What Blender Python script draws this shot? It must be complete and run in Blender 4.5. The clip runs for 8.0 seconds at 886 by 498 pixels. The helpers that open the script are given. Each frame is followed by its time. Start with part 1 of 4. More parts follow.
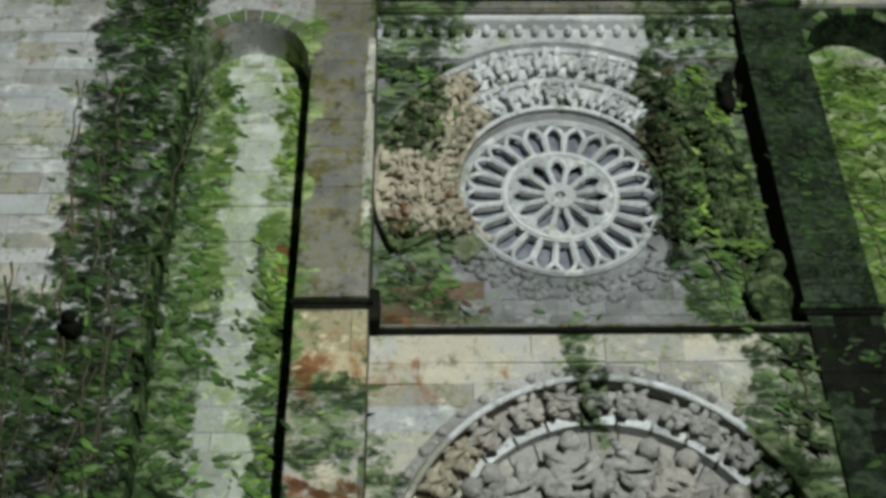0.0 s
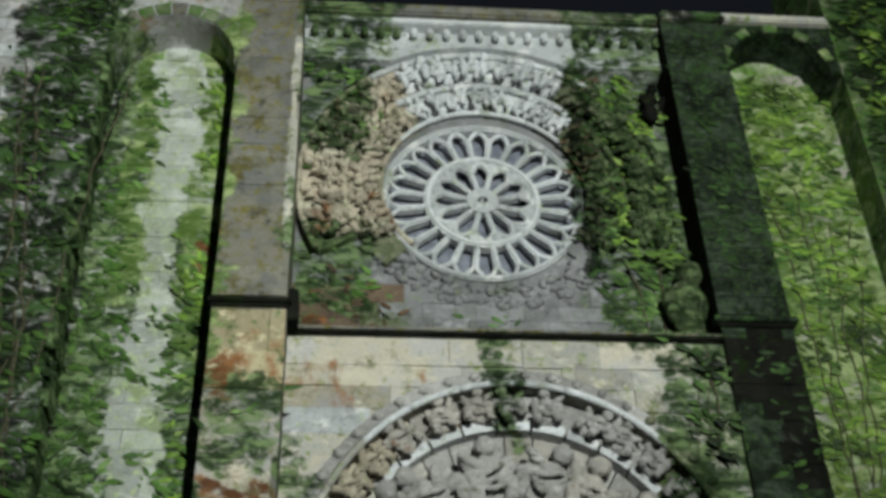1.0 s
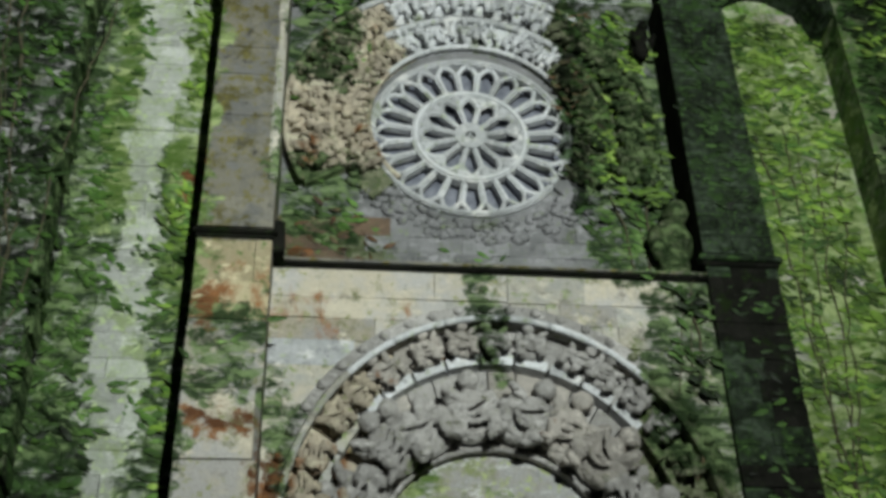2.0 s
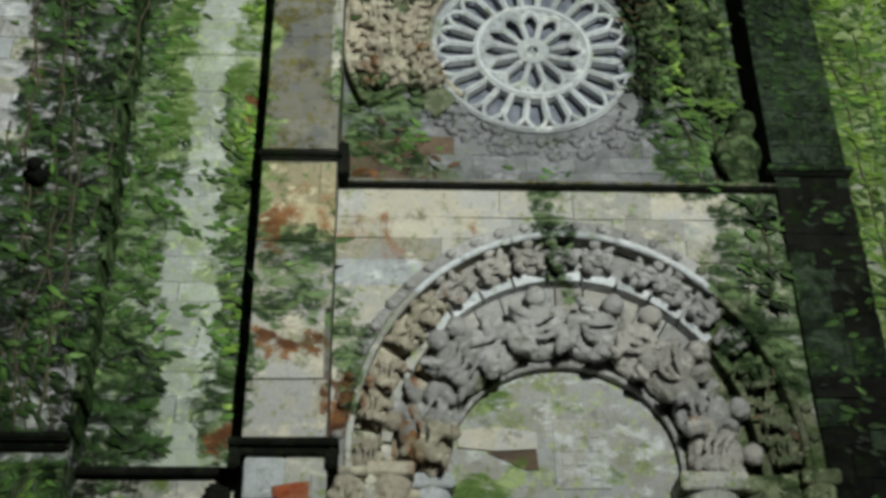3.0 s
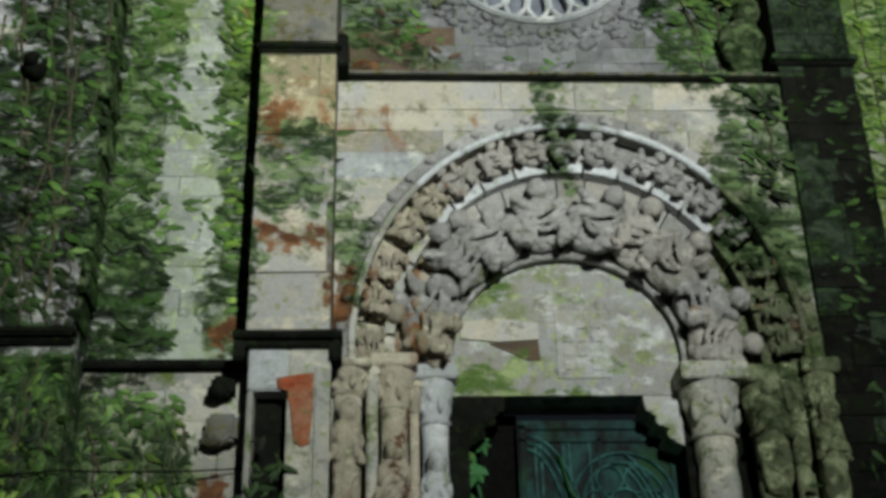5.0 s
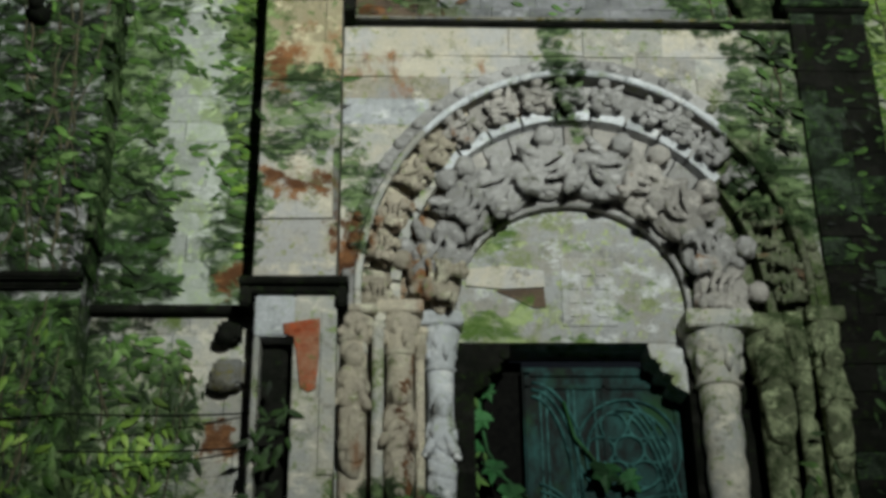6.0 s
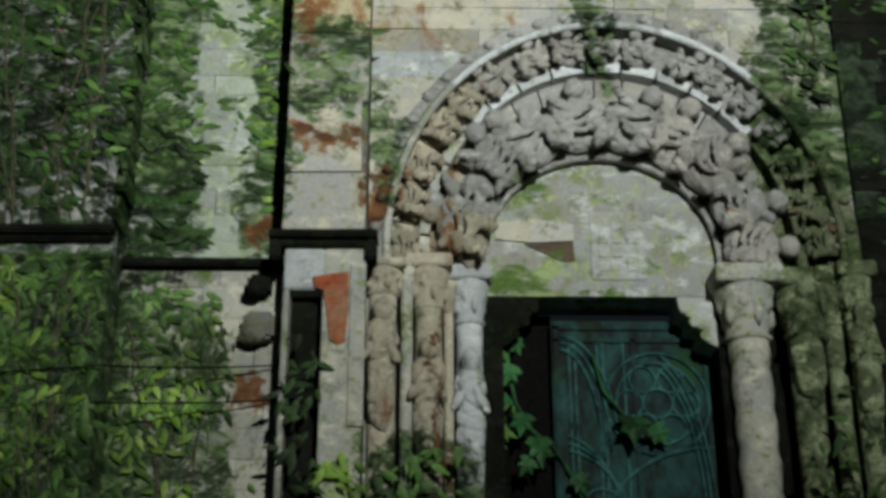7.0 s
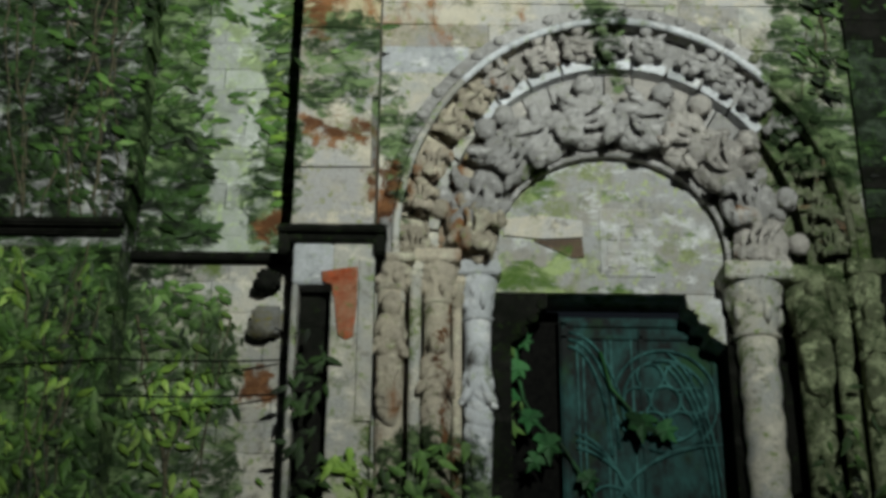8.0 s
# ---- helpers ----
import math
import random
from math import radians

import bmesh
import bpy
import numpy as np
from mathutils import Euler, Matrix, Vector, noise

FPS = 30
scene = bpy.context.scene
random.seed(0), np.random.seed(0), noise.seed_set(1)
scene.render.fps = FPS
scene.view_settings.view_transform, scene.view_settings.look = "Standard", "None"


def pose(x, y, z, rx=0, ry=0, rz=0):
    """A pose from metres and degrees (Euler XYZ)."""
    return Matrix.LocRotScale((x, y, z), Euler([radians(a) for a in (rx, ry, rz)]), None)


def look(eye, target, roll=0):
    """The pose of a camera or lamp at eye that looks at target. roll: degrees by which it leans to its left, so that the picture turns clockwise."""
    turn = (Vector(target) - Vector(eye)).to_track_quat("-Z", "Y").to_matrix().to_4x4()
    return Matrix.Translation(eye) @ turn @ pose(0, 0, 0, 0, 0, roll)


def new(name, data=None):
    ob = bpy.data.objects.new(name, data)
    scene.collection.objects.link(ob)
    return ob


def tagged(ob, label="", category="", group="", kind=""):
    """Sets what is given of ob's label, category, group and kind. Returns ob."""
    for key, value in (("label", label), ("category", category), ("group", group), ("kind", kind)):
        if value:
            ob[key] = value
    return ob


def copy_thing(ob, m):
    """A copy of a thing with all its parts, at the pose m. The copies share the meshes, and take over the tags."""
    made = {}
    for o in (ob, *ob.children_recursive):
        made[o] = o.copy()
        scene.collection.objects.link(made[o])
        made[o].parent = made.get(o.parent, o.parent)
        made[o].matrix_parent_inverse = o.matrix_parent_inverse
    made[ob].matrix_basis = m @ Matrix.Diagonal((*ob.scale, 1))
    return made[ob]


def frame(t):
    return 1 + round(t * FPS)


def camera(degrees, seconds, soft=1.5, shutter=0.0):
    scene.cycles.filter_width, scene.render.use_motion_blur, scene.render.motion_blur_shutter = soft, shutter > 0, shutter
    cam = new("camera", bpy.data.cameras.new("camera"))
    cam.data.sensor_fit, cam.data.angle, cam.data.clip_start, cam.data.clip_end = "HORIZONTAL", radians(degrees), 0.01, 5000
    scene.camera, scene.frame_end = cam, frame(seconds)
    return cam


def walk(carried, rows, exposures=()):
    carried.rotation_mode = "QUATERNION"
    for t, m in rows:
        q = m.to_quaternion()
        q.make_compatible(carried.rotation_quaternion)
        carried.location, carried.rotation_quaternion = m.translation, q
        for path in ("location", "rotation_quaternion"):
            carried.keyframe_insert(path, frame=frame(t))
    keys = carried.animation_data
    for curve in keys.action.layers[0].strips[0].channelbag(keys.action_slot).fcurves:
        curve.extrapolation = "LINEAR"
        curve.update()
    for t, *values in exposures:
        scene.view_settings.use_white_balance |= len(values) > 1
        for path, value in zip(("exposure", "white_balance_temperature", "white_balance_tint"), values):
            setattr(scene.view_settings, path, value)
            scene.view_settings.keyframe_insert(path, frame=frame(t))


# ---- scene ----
# The camera stands in the forecourt and tilts slowly down the church front.
EYE = (0.0, 0.0, 1.6)
cam = camera(39.0, 8.0, soft=3.8)
TURNS = [(0.0, -0.73, 38.07, 0.88), (0.3, -1.48, 38.47, 1.05), (0.5, -2.37, 38.58, 1.15), (0.7, -3.16, 38.49, 1.30),
         (1.0, -4.67, 38.11, 1.71), (1.2, -5.10, 37.77, 1.77), (2.3, -5.81, 33.45, 1.13), (2.5, -4.93, 32.40, 0.69),
         (2.7, -3.79, 31.98, 0.49), (3.0, -2.52, 31.39, 0.78), (3.2, -2.09, 31.03, 0.72), (3.5, -1.48, 30.81, 0.80),
         (3.8, -1.06, 30.42, 0.98), (4.0, -0.72, 29.77, 1.30), (4.2, -0.97, 28.65, 1.49), (4.5, -1.77, 28.05, 1.25),
         (4.7, -2.07, 27.34, 1.24), (5.8, -2.45, 24.80, 0.88), (6.0, -2.13, 24.06, 0.71), (6.2, -1.70, 23.47, 0.46),
         (6.5, -1.00, 23.10, 0.07), (6.8, -0.79, 22.30, 0.10), (7.0, -0.94, 21.94, 0.12), (7.2, -1.05, 21.67, 0.10),
         (7.5, -1.09, 21.59, -0.04), (7.8, -0.91, 21.67, -0.11), (8.0, -0.71, 21.74, -0.40)]
walk(cam, [(t, pose(*EYE, 90 + p, r, y)) for t, y, p, r in TURNS])

# ---------------------------------------------------------------- light: night, one show projector in the square
world = bpy.data.worlds.new("night_sky")
scene.world = world
world.use_nodes = True
world.node_tree.nodes["Background"].inputs[0].default_value = (0.5, 0.62, 0.8, 1)
world.node_tree.nodes["Background"].inputs[1].default_value = 0.012
lamp = bpy.data.lights.new("show_projector_beam", "SPOT")
lamp.energy, lamp.spot_size, lamp.spot_blend, lamp.shadow_soft_size = 25500, radians(84), 1.0, 0.12
lamp.color = (0.93, 1.0, 0.92)
beam = new("show_projector_beam", lamp)
beam.matrix_world = look((5.3, -8.0, 11.5), (-1.0, 15.5, 17.2))
scene.view_settings.exposure = 0.0


# ---------------------------------------------------------------- materials
def nodes_of(name):
    m = bpy.data.materials.new(name)
    m.use_nodes = True
    t = m.node_tree
    return m, t, t.nodes["Principled BSDF"]


def node(t, kind, **inputs):
    n = t.nodes.new(kind)
    for k, v in inputs.items():
        n.inputs[k].default_value = v
    return n


def noise_fac(t, scale, detail, lo, hi, rough=0.6, stretch=(1, 1, 1)):
    g = t.nodes.new("ShaderNodeNewGeometry")
    mp = node(t, "ShaderNodeMapping", Scale=stretch)
    t.links.new(g.outputs["Position"], mp.inputs["Vector"])
    n = node(t, "ShaderNodeTexNoise", Scale=scale, Detail=detail, Roughness=rough)
    t.links.new(mp.outputs[0], n.inputs["Vector"])
    r = node(t, "ShaderNodeMapRange")
    for i, v in ((1, lo), (2, hi), (3, 0.0), (4, 1.0)):
        r.inputs[i].default_value = v
    t.links.new(n.outputs["Fac"], r.inputs[0])
    return r.outputs[0], n.outputs["Fac"]


def mixed(t, a, b, fac):
    n = t.nodes.new("ShaderNodeMix")
    n.data_type = "RGBA"
    for sock, v in ((n.inputs[6], a), (n.inputs[7], b), (n.inputs[0], fac)):
        if hasattr(v, "links"):
            t.links.new(v, sock)
        elif isinstance(v, tuple):
            sock.default_value = (*v, 1)
        else:
            sock.default_value = v
    return n.outputs[2]


# the projected picture of ivy and rust tones, painted into the stone colour: x from and to, z from and to, on the whole
# front
PROJECTED = (
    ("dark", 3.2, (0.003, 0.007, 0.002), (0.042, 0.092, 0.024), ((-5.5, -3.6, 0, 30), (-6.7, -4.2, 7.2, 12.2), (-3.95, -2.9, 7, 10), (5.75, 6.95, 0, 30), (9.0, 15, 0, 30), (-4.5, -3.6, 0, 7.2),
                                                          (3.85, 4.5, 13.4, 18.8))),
    ("green", 4.0, (0.02, 0.04, 0.014), (0.175, 0.25, 0.11), ((-8, -4.3, 0, 7.3), (-4.0, -3.0, 8.5, 18.2), (-2.55, -1.6, 7.5, 14.5), (4.3, 6.5, 11.9, 18.2), (-0.8, 0.6, 15.8, 18.9), (-0.9, 0.7, 12.9, 14.6), (4.0, 6.5, 12.0, 13.6), (-1.85, -0.7, 9.3, 11.0), (4.6, 6.5, 8.6, 12),
                                                        (2.1, 2.75, 10.4, 12.1), (-4.2, -2.3, 0, 7.2), (-0.8, 1.0, 0, 5.3), (-0.8, 1.1, 18.3, 20), (4, 6, 18, 20), (-0.8, -0.2, 8.2, 10.4), (4.75, 6.0, 3, 7.2))),
    ("bright", 2.6, (0.08, 0.14, 0.03), (0.36, 0.44, 0.20), ((-2.45, -1.6, 11.0, 18.3), (-3.6, -2.95, 12.5, 18.0), (6.9, 9.05, 5, 18.6), (0.9, 1.9, 7.2, 8.0), (2.0, 3.0, 7.1, 7.5), (2.2, 2.8, 8.5, 8.9), (2.95, 3.25, 7.6, 8.1), (3.4, 3.65, 7.9, 8.4), (1.2, 1.7, 8.5, 9.0), (-1.4, -0.7, 0, 5.0))),
    ("orange", 2.9, (0.10, 0.042, 0.018), (0.26, 0.12, 0.052), ((-1.75, -1.15, 10.2, 11.5), (-1.85, -0.7, 8.85, 9.35), (-2.4, -1.9, 7.6, 8.3), (-2.1, -1.7, 12.6, 14), (-2.4, -1.8, 5.4, 6.2), (-0.6, 1.1, 12.2, 12.8), (-0.9, -0.3, 7.9, 9.0), (0.0, 0.35, 3, 7))),
)


def projected_picture_group():
    g = bpy.data.node_groups.new("projected_picture", "ShaderNodeTree")
    g.interface.new_socket("Color", in_out="INPUT", socket_type="NodeSocketColor")
    g.interface.new_socket("Color", in_out="OUTPUT", socket_type="NodeSocketColor")
    gin, gout = g.nodes.new("NodeGroupInput"), g.nodes.new("NodeGroupOutput")
    link = g.links.new
    geo = g.nodes.new("ShaderNodeNewGeometry")
    wander = node(g, "ShaderNodeTexNoise", Scale=1.1, Detail=5.0, Roughness=0.65)
    link(geo.outputs["Position"], wander.inputs["Vector"])
    off = g.nodes.new("ShaderNodeVectorMath")
    off.operation = "MULTIPLY_ADD"
    link(wander.outputs["Color"], off.inputs[0])
    off.inputs[1].default_value = (1.5, 0, 1.8)
    link(geo.outputs["Position"], off.inputs[2])
    sep = g.nodes.new("ShaderNodeSeparateXYZ")
    link(off.outputs[0], sep.inputs[0])

    def ramp(src, a, b, x, y):
        r = g.nodes.new("ShaderNodeMapRange")
        r.interpolation_type = "SMOOTHSTEP"
        for i, v in ((1, a), (2, b), (3, x), (4, y)):
            r.inputs[i].default_value = v
        link(src, r.inputs[0])
        return r.outputs[0]

    def calc(op, a, b):
        n = g.nodes.new("ShaderNodeMath")
        n.operation = op
        for sock, v in zip(n.inputs, (a, b)):
            if hasattr(v, "links"):
                link(v, sock)
            else:
                sock.default_value = v
        return n.outputs[0]

    slant = node(g, "ShaderNodeMapping", Scale=(0.62, 0.0, 1.5), Rotation=(0.0, 0.35, 0.0))
    link(geo.outputs["Position"], slant.inputs["Vector"])
    colour = gin.outputs[0]
    for name, scale, lo, hi, bands in PROJECTED:
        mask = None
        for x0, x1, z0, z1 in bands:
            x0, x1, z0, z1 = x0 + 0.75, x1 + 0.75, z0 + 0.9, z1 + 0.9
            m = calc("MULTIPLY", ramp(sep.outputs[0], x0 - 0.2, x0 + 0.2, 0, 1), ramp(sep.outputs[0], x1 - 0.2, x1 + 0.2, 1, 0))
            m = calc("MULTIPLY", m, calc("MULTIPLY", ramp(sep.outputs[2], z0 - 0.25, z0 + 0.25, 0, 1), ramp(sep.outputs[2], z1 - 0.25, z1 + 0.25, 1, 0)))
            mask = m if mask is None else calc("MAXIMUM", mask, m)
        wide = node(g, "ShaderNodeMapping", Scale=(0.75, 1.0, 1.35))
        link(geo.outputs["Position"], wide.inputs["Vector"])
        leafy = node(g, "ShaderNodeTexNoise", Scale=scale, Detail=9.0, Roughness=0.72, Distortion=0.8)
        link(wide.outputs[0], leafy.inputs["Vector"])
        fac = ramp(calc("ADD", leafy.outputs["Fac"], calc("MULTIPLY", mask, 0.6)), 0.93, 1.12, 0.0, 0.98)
        # projected leaf shapes of a hand's width, overlapping, each with a tone of its own and dark gaps painted at its
        # edge, under broad light and dark clumps
        leaf = node(g, "ShaderNodeTexVoronoi", Scale=scale * 1.15, Randomness=1.0)
        bent = g.nodes.new("ShaderNodeVectorMath")
        bent.operation = "MULTIPLY_ADD"
        sway = node(g, "ShaderNodeTexNoise", Scale=2.6, Detail=3.0)
        link(wide.outputs[0], sway.inputs["Vector"])
        link(sway.outputs["Color"], bent.inputs[0])
        bent.inputs[1].default_value = (0.7, 0.0, 0.7)
        link(slant.outputs[0], bent.inputs[2])
        link(bent.outputs[0], leaf.inputs["Vector"])
        cell = g.nodes.new("ShaderNodeSeparateColor")
        link(leaf.outputs["Color"], cell.inputs[0])
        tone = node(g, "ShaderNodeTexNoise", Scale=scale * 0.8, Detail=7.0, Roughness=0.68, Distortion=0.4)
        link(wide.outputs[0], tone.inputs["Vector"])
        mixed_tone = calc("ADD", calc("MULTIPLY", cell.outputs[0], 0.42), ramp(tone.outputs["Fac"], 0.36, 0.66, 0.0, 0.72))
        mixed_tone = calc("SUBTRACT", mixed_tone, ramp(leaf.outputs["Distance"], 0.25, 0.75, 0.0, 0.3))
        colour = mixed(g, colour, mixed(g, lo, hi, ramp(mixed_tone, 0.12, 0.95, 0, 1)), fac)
    link(colour, gout.inputs[0])
    return g


def stone(name, col, col2, tinge=0.5, tinge_col=(0.06, 0.11, 0.03), orange=0.0, dirt=0.5, bump=0.4, scale=1.0, picture_lit=True, gloss=0.12):
    """Weathered granite: two tones, a value of its own for each block, dark dirt, grain, and on the front green
    blotches and orange runs that stand for projected colour.
    """
    m, t, b = nodes_of(name)
    tone, _ = noise_fac(t, 1.6 * scale, 8, 0.42, 0.58, 0.68)
    c = mixed(t, col, col2, tone)
    info = t.nodes.new("ShaderNodeObjectInfo")
    hv = node(t, "ShaderNodeHueSaturation")
    r = node(t, "ShaderNodeMapRange")
    for i, v in ((1, 0.0), (2, 1.0), (3, 0.72), (4, 1.18)):
        r.inputs[i].default_value = v
    t.links.new(info.outputs["Random"], r.inputs[0])
    t.links.new(r.outputs[0], hv.inputs["Value"])
    t.links.new(c, hv.inputs["Color"])
    c = hv.outputs[0]
    if orange:
        f, _ = noise_fac(t, 1.1 * scale, 5, 0.64 - 0.22 * orange, 0.72 - 0.22 * orange, stretch=(1.2, 1, 0.7))
        c = mixed(t, c, (0.28, 0.13, 0.055), f)
    if tinge:
        f, _ = noise_fac(t, 1.7 * scale, 8, 0.64 - 0.2 * tinge, 0.73 - 0.2 * tinge, 0.72)
        c = mixed(t, c, tinge_col, f)
        f, _ = noise_fac(t, 6.5 * scale, 5, 0.66 - 0.2 * tinge, 0.75 - 0.2 * tinge, 0.7)
        c = mixed(t, c, tuple(v * 1.7 for v in tinge_col), f)
    f, _ = noise_fac(t, 3.1 * scale, 9, 0.62 - 0.14 * dirt, 0.74 - 0.14 * dirt, 0.75)
    c = mixed(t, c, tuple(v * 0.35 for v in col), f)
    f, _ = noise_fac(t, 2.3 * scale, 9, 0.54, 0.64, 0.7, stretch=(1, 1, 1.6))
    c = mixed(t, c, tuple(min(v * 1.3, 0.75) for v in col), f)
    # Lays the projected picture over the stone colour.
    if picture_lit:
        overlaid = t.nodes.new("ShaderNodeGroup")
        overlaid.node_tree = PROJECTION_NODES
        t.links.new(c, overlaid.inputs[0])
        c = overlaid.outputs[0]
    f, fine = noise_fac(t, 38, 5, 0.3, 0.72)
    g = mixed(t, tuple([0.78] * 3), tuple([1.12] * 3), f)
    mul = t.nodes.new("ShaderNodeMix")
    mul.data_type, mul.blend_type = "RGBA", "MULTIPLY"
    mul.inputs[0].default_value = 1.0
    t.links.new(c, mul.inputs[6])
    t.links.new(g, mul.inputs[7])
    t.links.new(mul.outputs[2], b.inputs["Base Color"])
    b.inputs["Roughness"].default_value = 0.88
    b.inputs["Specular IOR Level"].default_value = gloss
    _, mid = noise_fac(t, 9, 8, 0, 1, 0.7)
    bp = node(t, "ShaderNodeBump", Strength=bump, Distance=0.09)
    t.links.new(mid, bp.inputs["Height"])
    bp2 = node(t, "ShaderNodeBump", Strength=bump * 0.5, Distance=0.012)
    t.links.new(fine, bp2.inputs["Height"])
    t.links.new(bp.outputs[0], bp2.inputs["Normal"])
    t.links.new(bp2.outputs[0], b.inputs["Normal"])
    return m


def foliage(name, tones, low=0.2):
    """Leaves: a colour of its own for each leaf out of a few tones, clumps darkened by noise, with a slight sheen."""
    m, t, b = nodes_of(name)
    g = t.nodes.new("ShaderNodeNewGeometry")
    ramp = t.nodes.new("ShaderNodeValToRGB")
    ramp.color_ramp.interpolation = "LINEAR"
    while len(ramp.color_ramp.elements) < len(tones):
        ramp.color_ramp.elements.new(0.5)
    for i, c in enumerate(tones):
        ramp.color_ramp.elements[i].position = i / (len(tones) - 1)
        ramp.color_ramp.elements[i].color = (*c, 1)
    clump, _ = noise_fac(t, 1.5, 6, 0.34, 0.66)
    own = t.nodes.new("ShaderNodeMath")
    own.operation = "MULTIPLY"
    own.inputs[1].default_value = 0.5
    t.links.new(g.outputs["Random Per Island"], own.inputs[0])
    both = t.nodes.new("ShaderNodeMath")
    both.operation = "MULTIPLY_ADD"
    both.inputs[1].default_value = 0.5
    t.links.new(clump, both.inputs[0])
    t.links.new(own.outputs[0], both.inputs[2])
    t.links.new(both.outputs[0], ramp.inputs[0])
    # Dark gaps of the projected ivy multiplied into the leaf colour.
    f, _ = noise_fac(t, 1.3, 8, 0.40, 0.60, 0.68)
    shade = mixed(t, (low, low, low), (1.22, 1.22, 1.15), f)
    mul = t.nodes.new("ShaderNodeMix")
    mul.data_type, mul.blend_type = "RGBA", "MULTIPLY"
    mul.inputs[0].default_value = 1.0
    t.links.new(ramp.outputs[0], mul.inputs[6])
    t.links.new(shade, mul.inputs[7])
    t.links.new(mul.outputs[2], b.inputs["Base Color"])
    b.inputs["Roughness"].default_value = 0.6
    b.inputs["Specular IOR Level"].default_value = 0.25
    return m


PROJECTION_NODES = projected_picture_group()
PALE = stone("pale_granite", (0.50, 0.47, 0.40), (0.40, 0.40, 0.38), tinge=0.5, tinge_col=(0.13, 0.17, 0.06), dirt=0.45)
NICHE_PALE = stone("pale_niche_granite", (0.46, 0.48, 0.455), (0.36, 0.40, 0.33), tinge=0.62, tinge_col=(0.27, 0.33, 0.18), dirt=0.3)
SPANDREL = stone("cream_granite", (0.47, 0.43, 0.35), (0.42, 0.41, 0.40), tinge=0.45, tinge_col=(0.16, 0.17, 0.08), orange=0.15, dirt=0.45)
WHITE = stone("white_granite", (0.64, 0.655, 0.69), (0.52, 0.54, 0.56), tinge=0.36, tinge_col=(0.26, 0.30, 0.20), dirt=0.45, bump=0.5)
GREY = stone("grey_granite", (0.14, 0.14, 0.135), (0.21, 0.20, 0.165), tinge=0.62, tinge_col=(0.10, 0.09, 0.03), dirt=0.5)
BUTTRESS = stone("buttress_granite", (0.48, 0.47, 0.485), (0.36, 0.355, 0.35), tinge=0.45, tinge_col=(0.12, 0.16, 0.07), orange=0.12, dirt=0.45)
# Green, ochre and mottled granites carry the projected light in their colour.
GREEN_LIT = stone("green_lit_granite", (0.18, 0.21, 0.13), (0.11, 0.15, 0.07), tinge=0.9, tinge_col=(0.05, 0.10, 0.025), dirt=0.6)
NICHE = stone("niche_granite", (0.40, 0.44, 0.32), (0.30, 0.36, 0.20), tinge=0.8, tinge_col=(0.10, 0.19, 0.04), dirt=0.3)
OCHRE_LIT = stone("ochre_lit_granite", (0.50, 0.44, 0.30), (0.44, 0.38, 0.24), tinge=0.45, orange=0.55, dirt=0.35)
WARM = stone("warm_carved_granite", (0.62, 0.55, 0.43), (0.54, 0.475, 0.385), tinge=0.35, tinge_col=(0.16, 0.18, 0.08), orange=0.42, dirt=0.45, bump=1.0)
CARVED = stone("carved_granite", (0.52, 0.505, 0.50), (0.43, 0.415, 0.405), tinge=0.3, tinge_col=(0.19, 0.20, 0.13), dirt=0.4, bump=1.0, scale=1.6)
CARVED_WARM = stone("buff_carved_granite", (0.52, 0.485, 0.45), (0.43, 0.405, 0.38), tinge=0.25, tinge_col=(0.19, 0.20, 0.12), orange=0.12, dirt=0.4, bump=0.9, scale=1.6)
CARVED_GREEN = stone("green_lit_carved_granite", (0.24, 0.25, 0.17), (0.13, 0.15, 0.09), tinge=0.65, tinge_col=(0.06, 0.09, 0.03), dirt=0.5, bump=1.0, scale=1.6)
TYMP = stone("tympanum_granite", (0.46, 0.465, 0.47), (0.40, 0.38, 0.34), tinge=0.6, tinge_col=(0.22, 0.25, 0.13), dirt=0.4, bump=0.25)
# Near-black granite: shade on unlit stone put into the colour; also dark carvings.
SHADE_BLACK = stone("shade_black_granite", (0.014, 0.014, 0.012), (0.008, 0.009, 0.007), tinge=0.4, tinge_col=(0.012, 0.02, 0.007), dirt=0.5, picture_lit=False, gloss=0.02)
# Brown granite for shadow and for brown projected tones, put into the colour.
BROWN = stone("shade_brown_granite", (0.17, 0.12, 0.085), (0.12, 0.09, 0.07), tinge=0.3, dirt=0.5)
SLATE = stone("slate_grey_granite", (0.25, 0.25, 0.265), (0.17, 0.175, 0.18), tinge=0.35, tinge_col=(0.12, 0.15, 0.08), dirt=0.4)
# Dark green granite: dimly projected ivy put into its colour.
SHADY = stone("dim_lit_green_granite", (0.042, 0.058, 0.04), (0.010, 0.014, 0.009), tinge=0.6, tinge_col=(0.028, 0.055, 0.018), dirt=0.9, scale=1.5, picture_lit=False, gloss=0.03)
MOTTLED = stone("green_lit_mottled_granite", (0.33, 0.37, 0.22), (0.05, 0.07, 0.03), tinge=0.5, tinge_col=(0.02, 0.036, 0.012), dirt=1.0, scale=1.3, picture_lit=False)
# Red of the projected patch, put into a stone colour.
RED = stone("red_lit_stone", (0.34, 0.075, 0.03), (0.40, 0.20, 0.12), tinge=0.25, dirt=0.6)
GROUND = stone("square_paving_stone", (0.16, 0.155, 0.145), (0.11, 0.11, 0.10), tinge=0.1, dirt=0.5, picture_lit=False)

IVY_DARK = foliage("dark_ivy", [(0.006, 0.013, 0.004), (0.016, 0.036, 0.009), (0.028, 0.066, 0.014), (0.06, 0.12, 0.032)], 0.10)
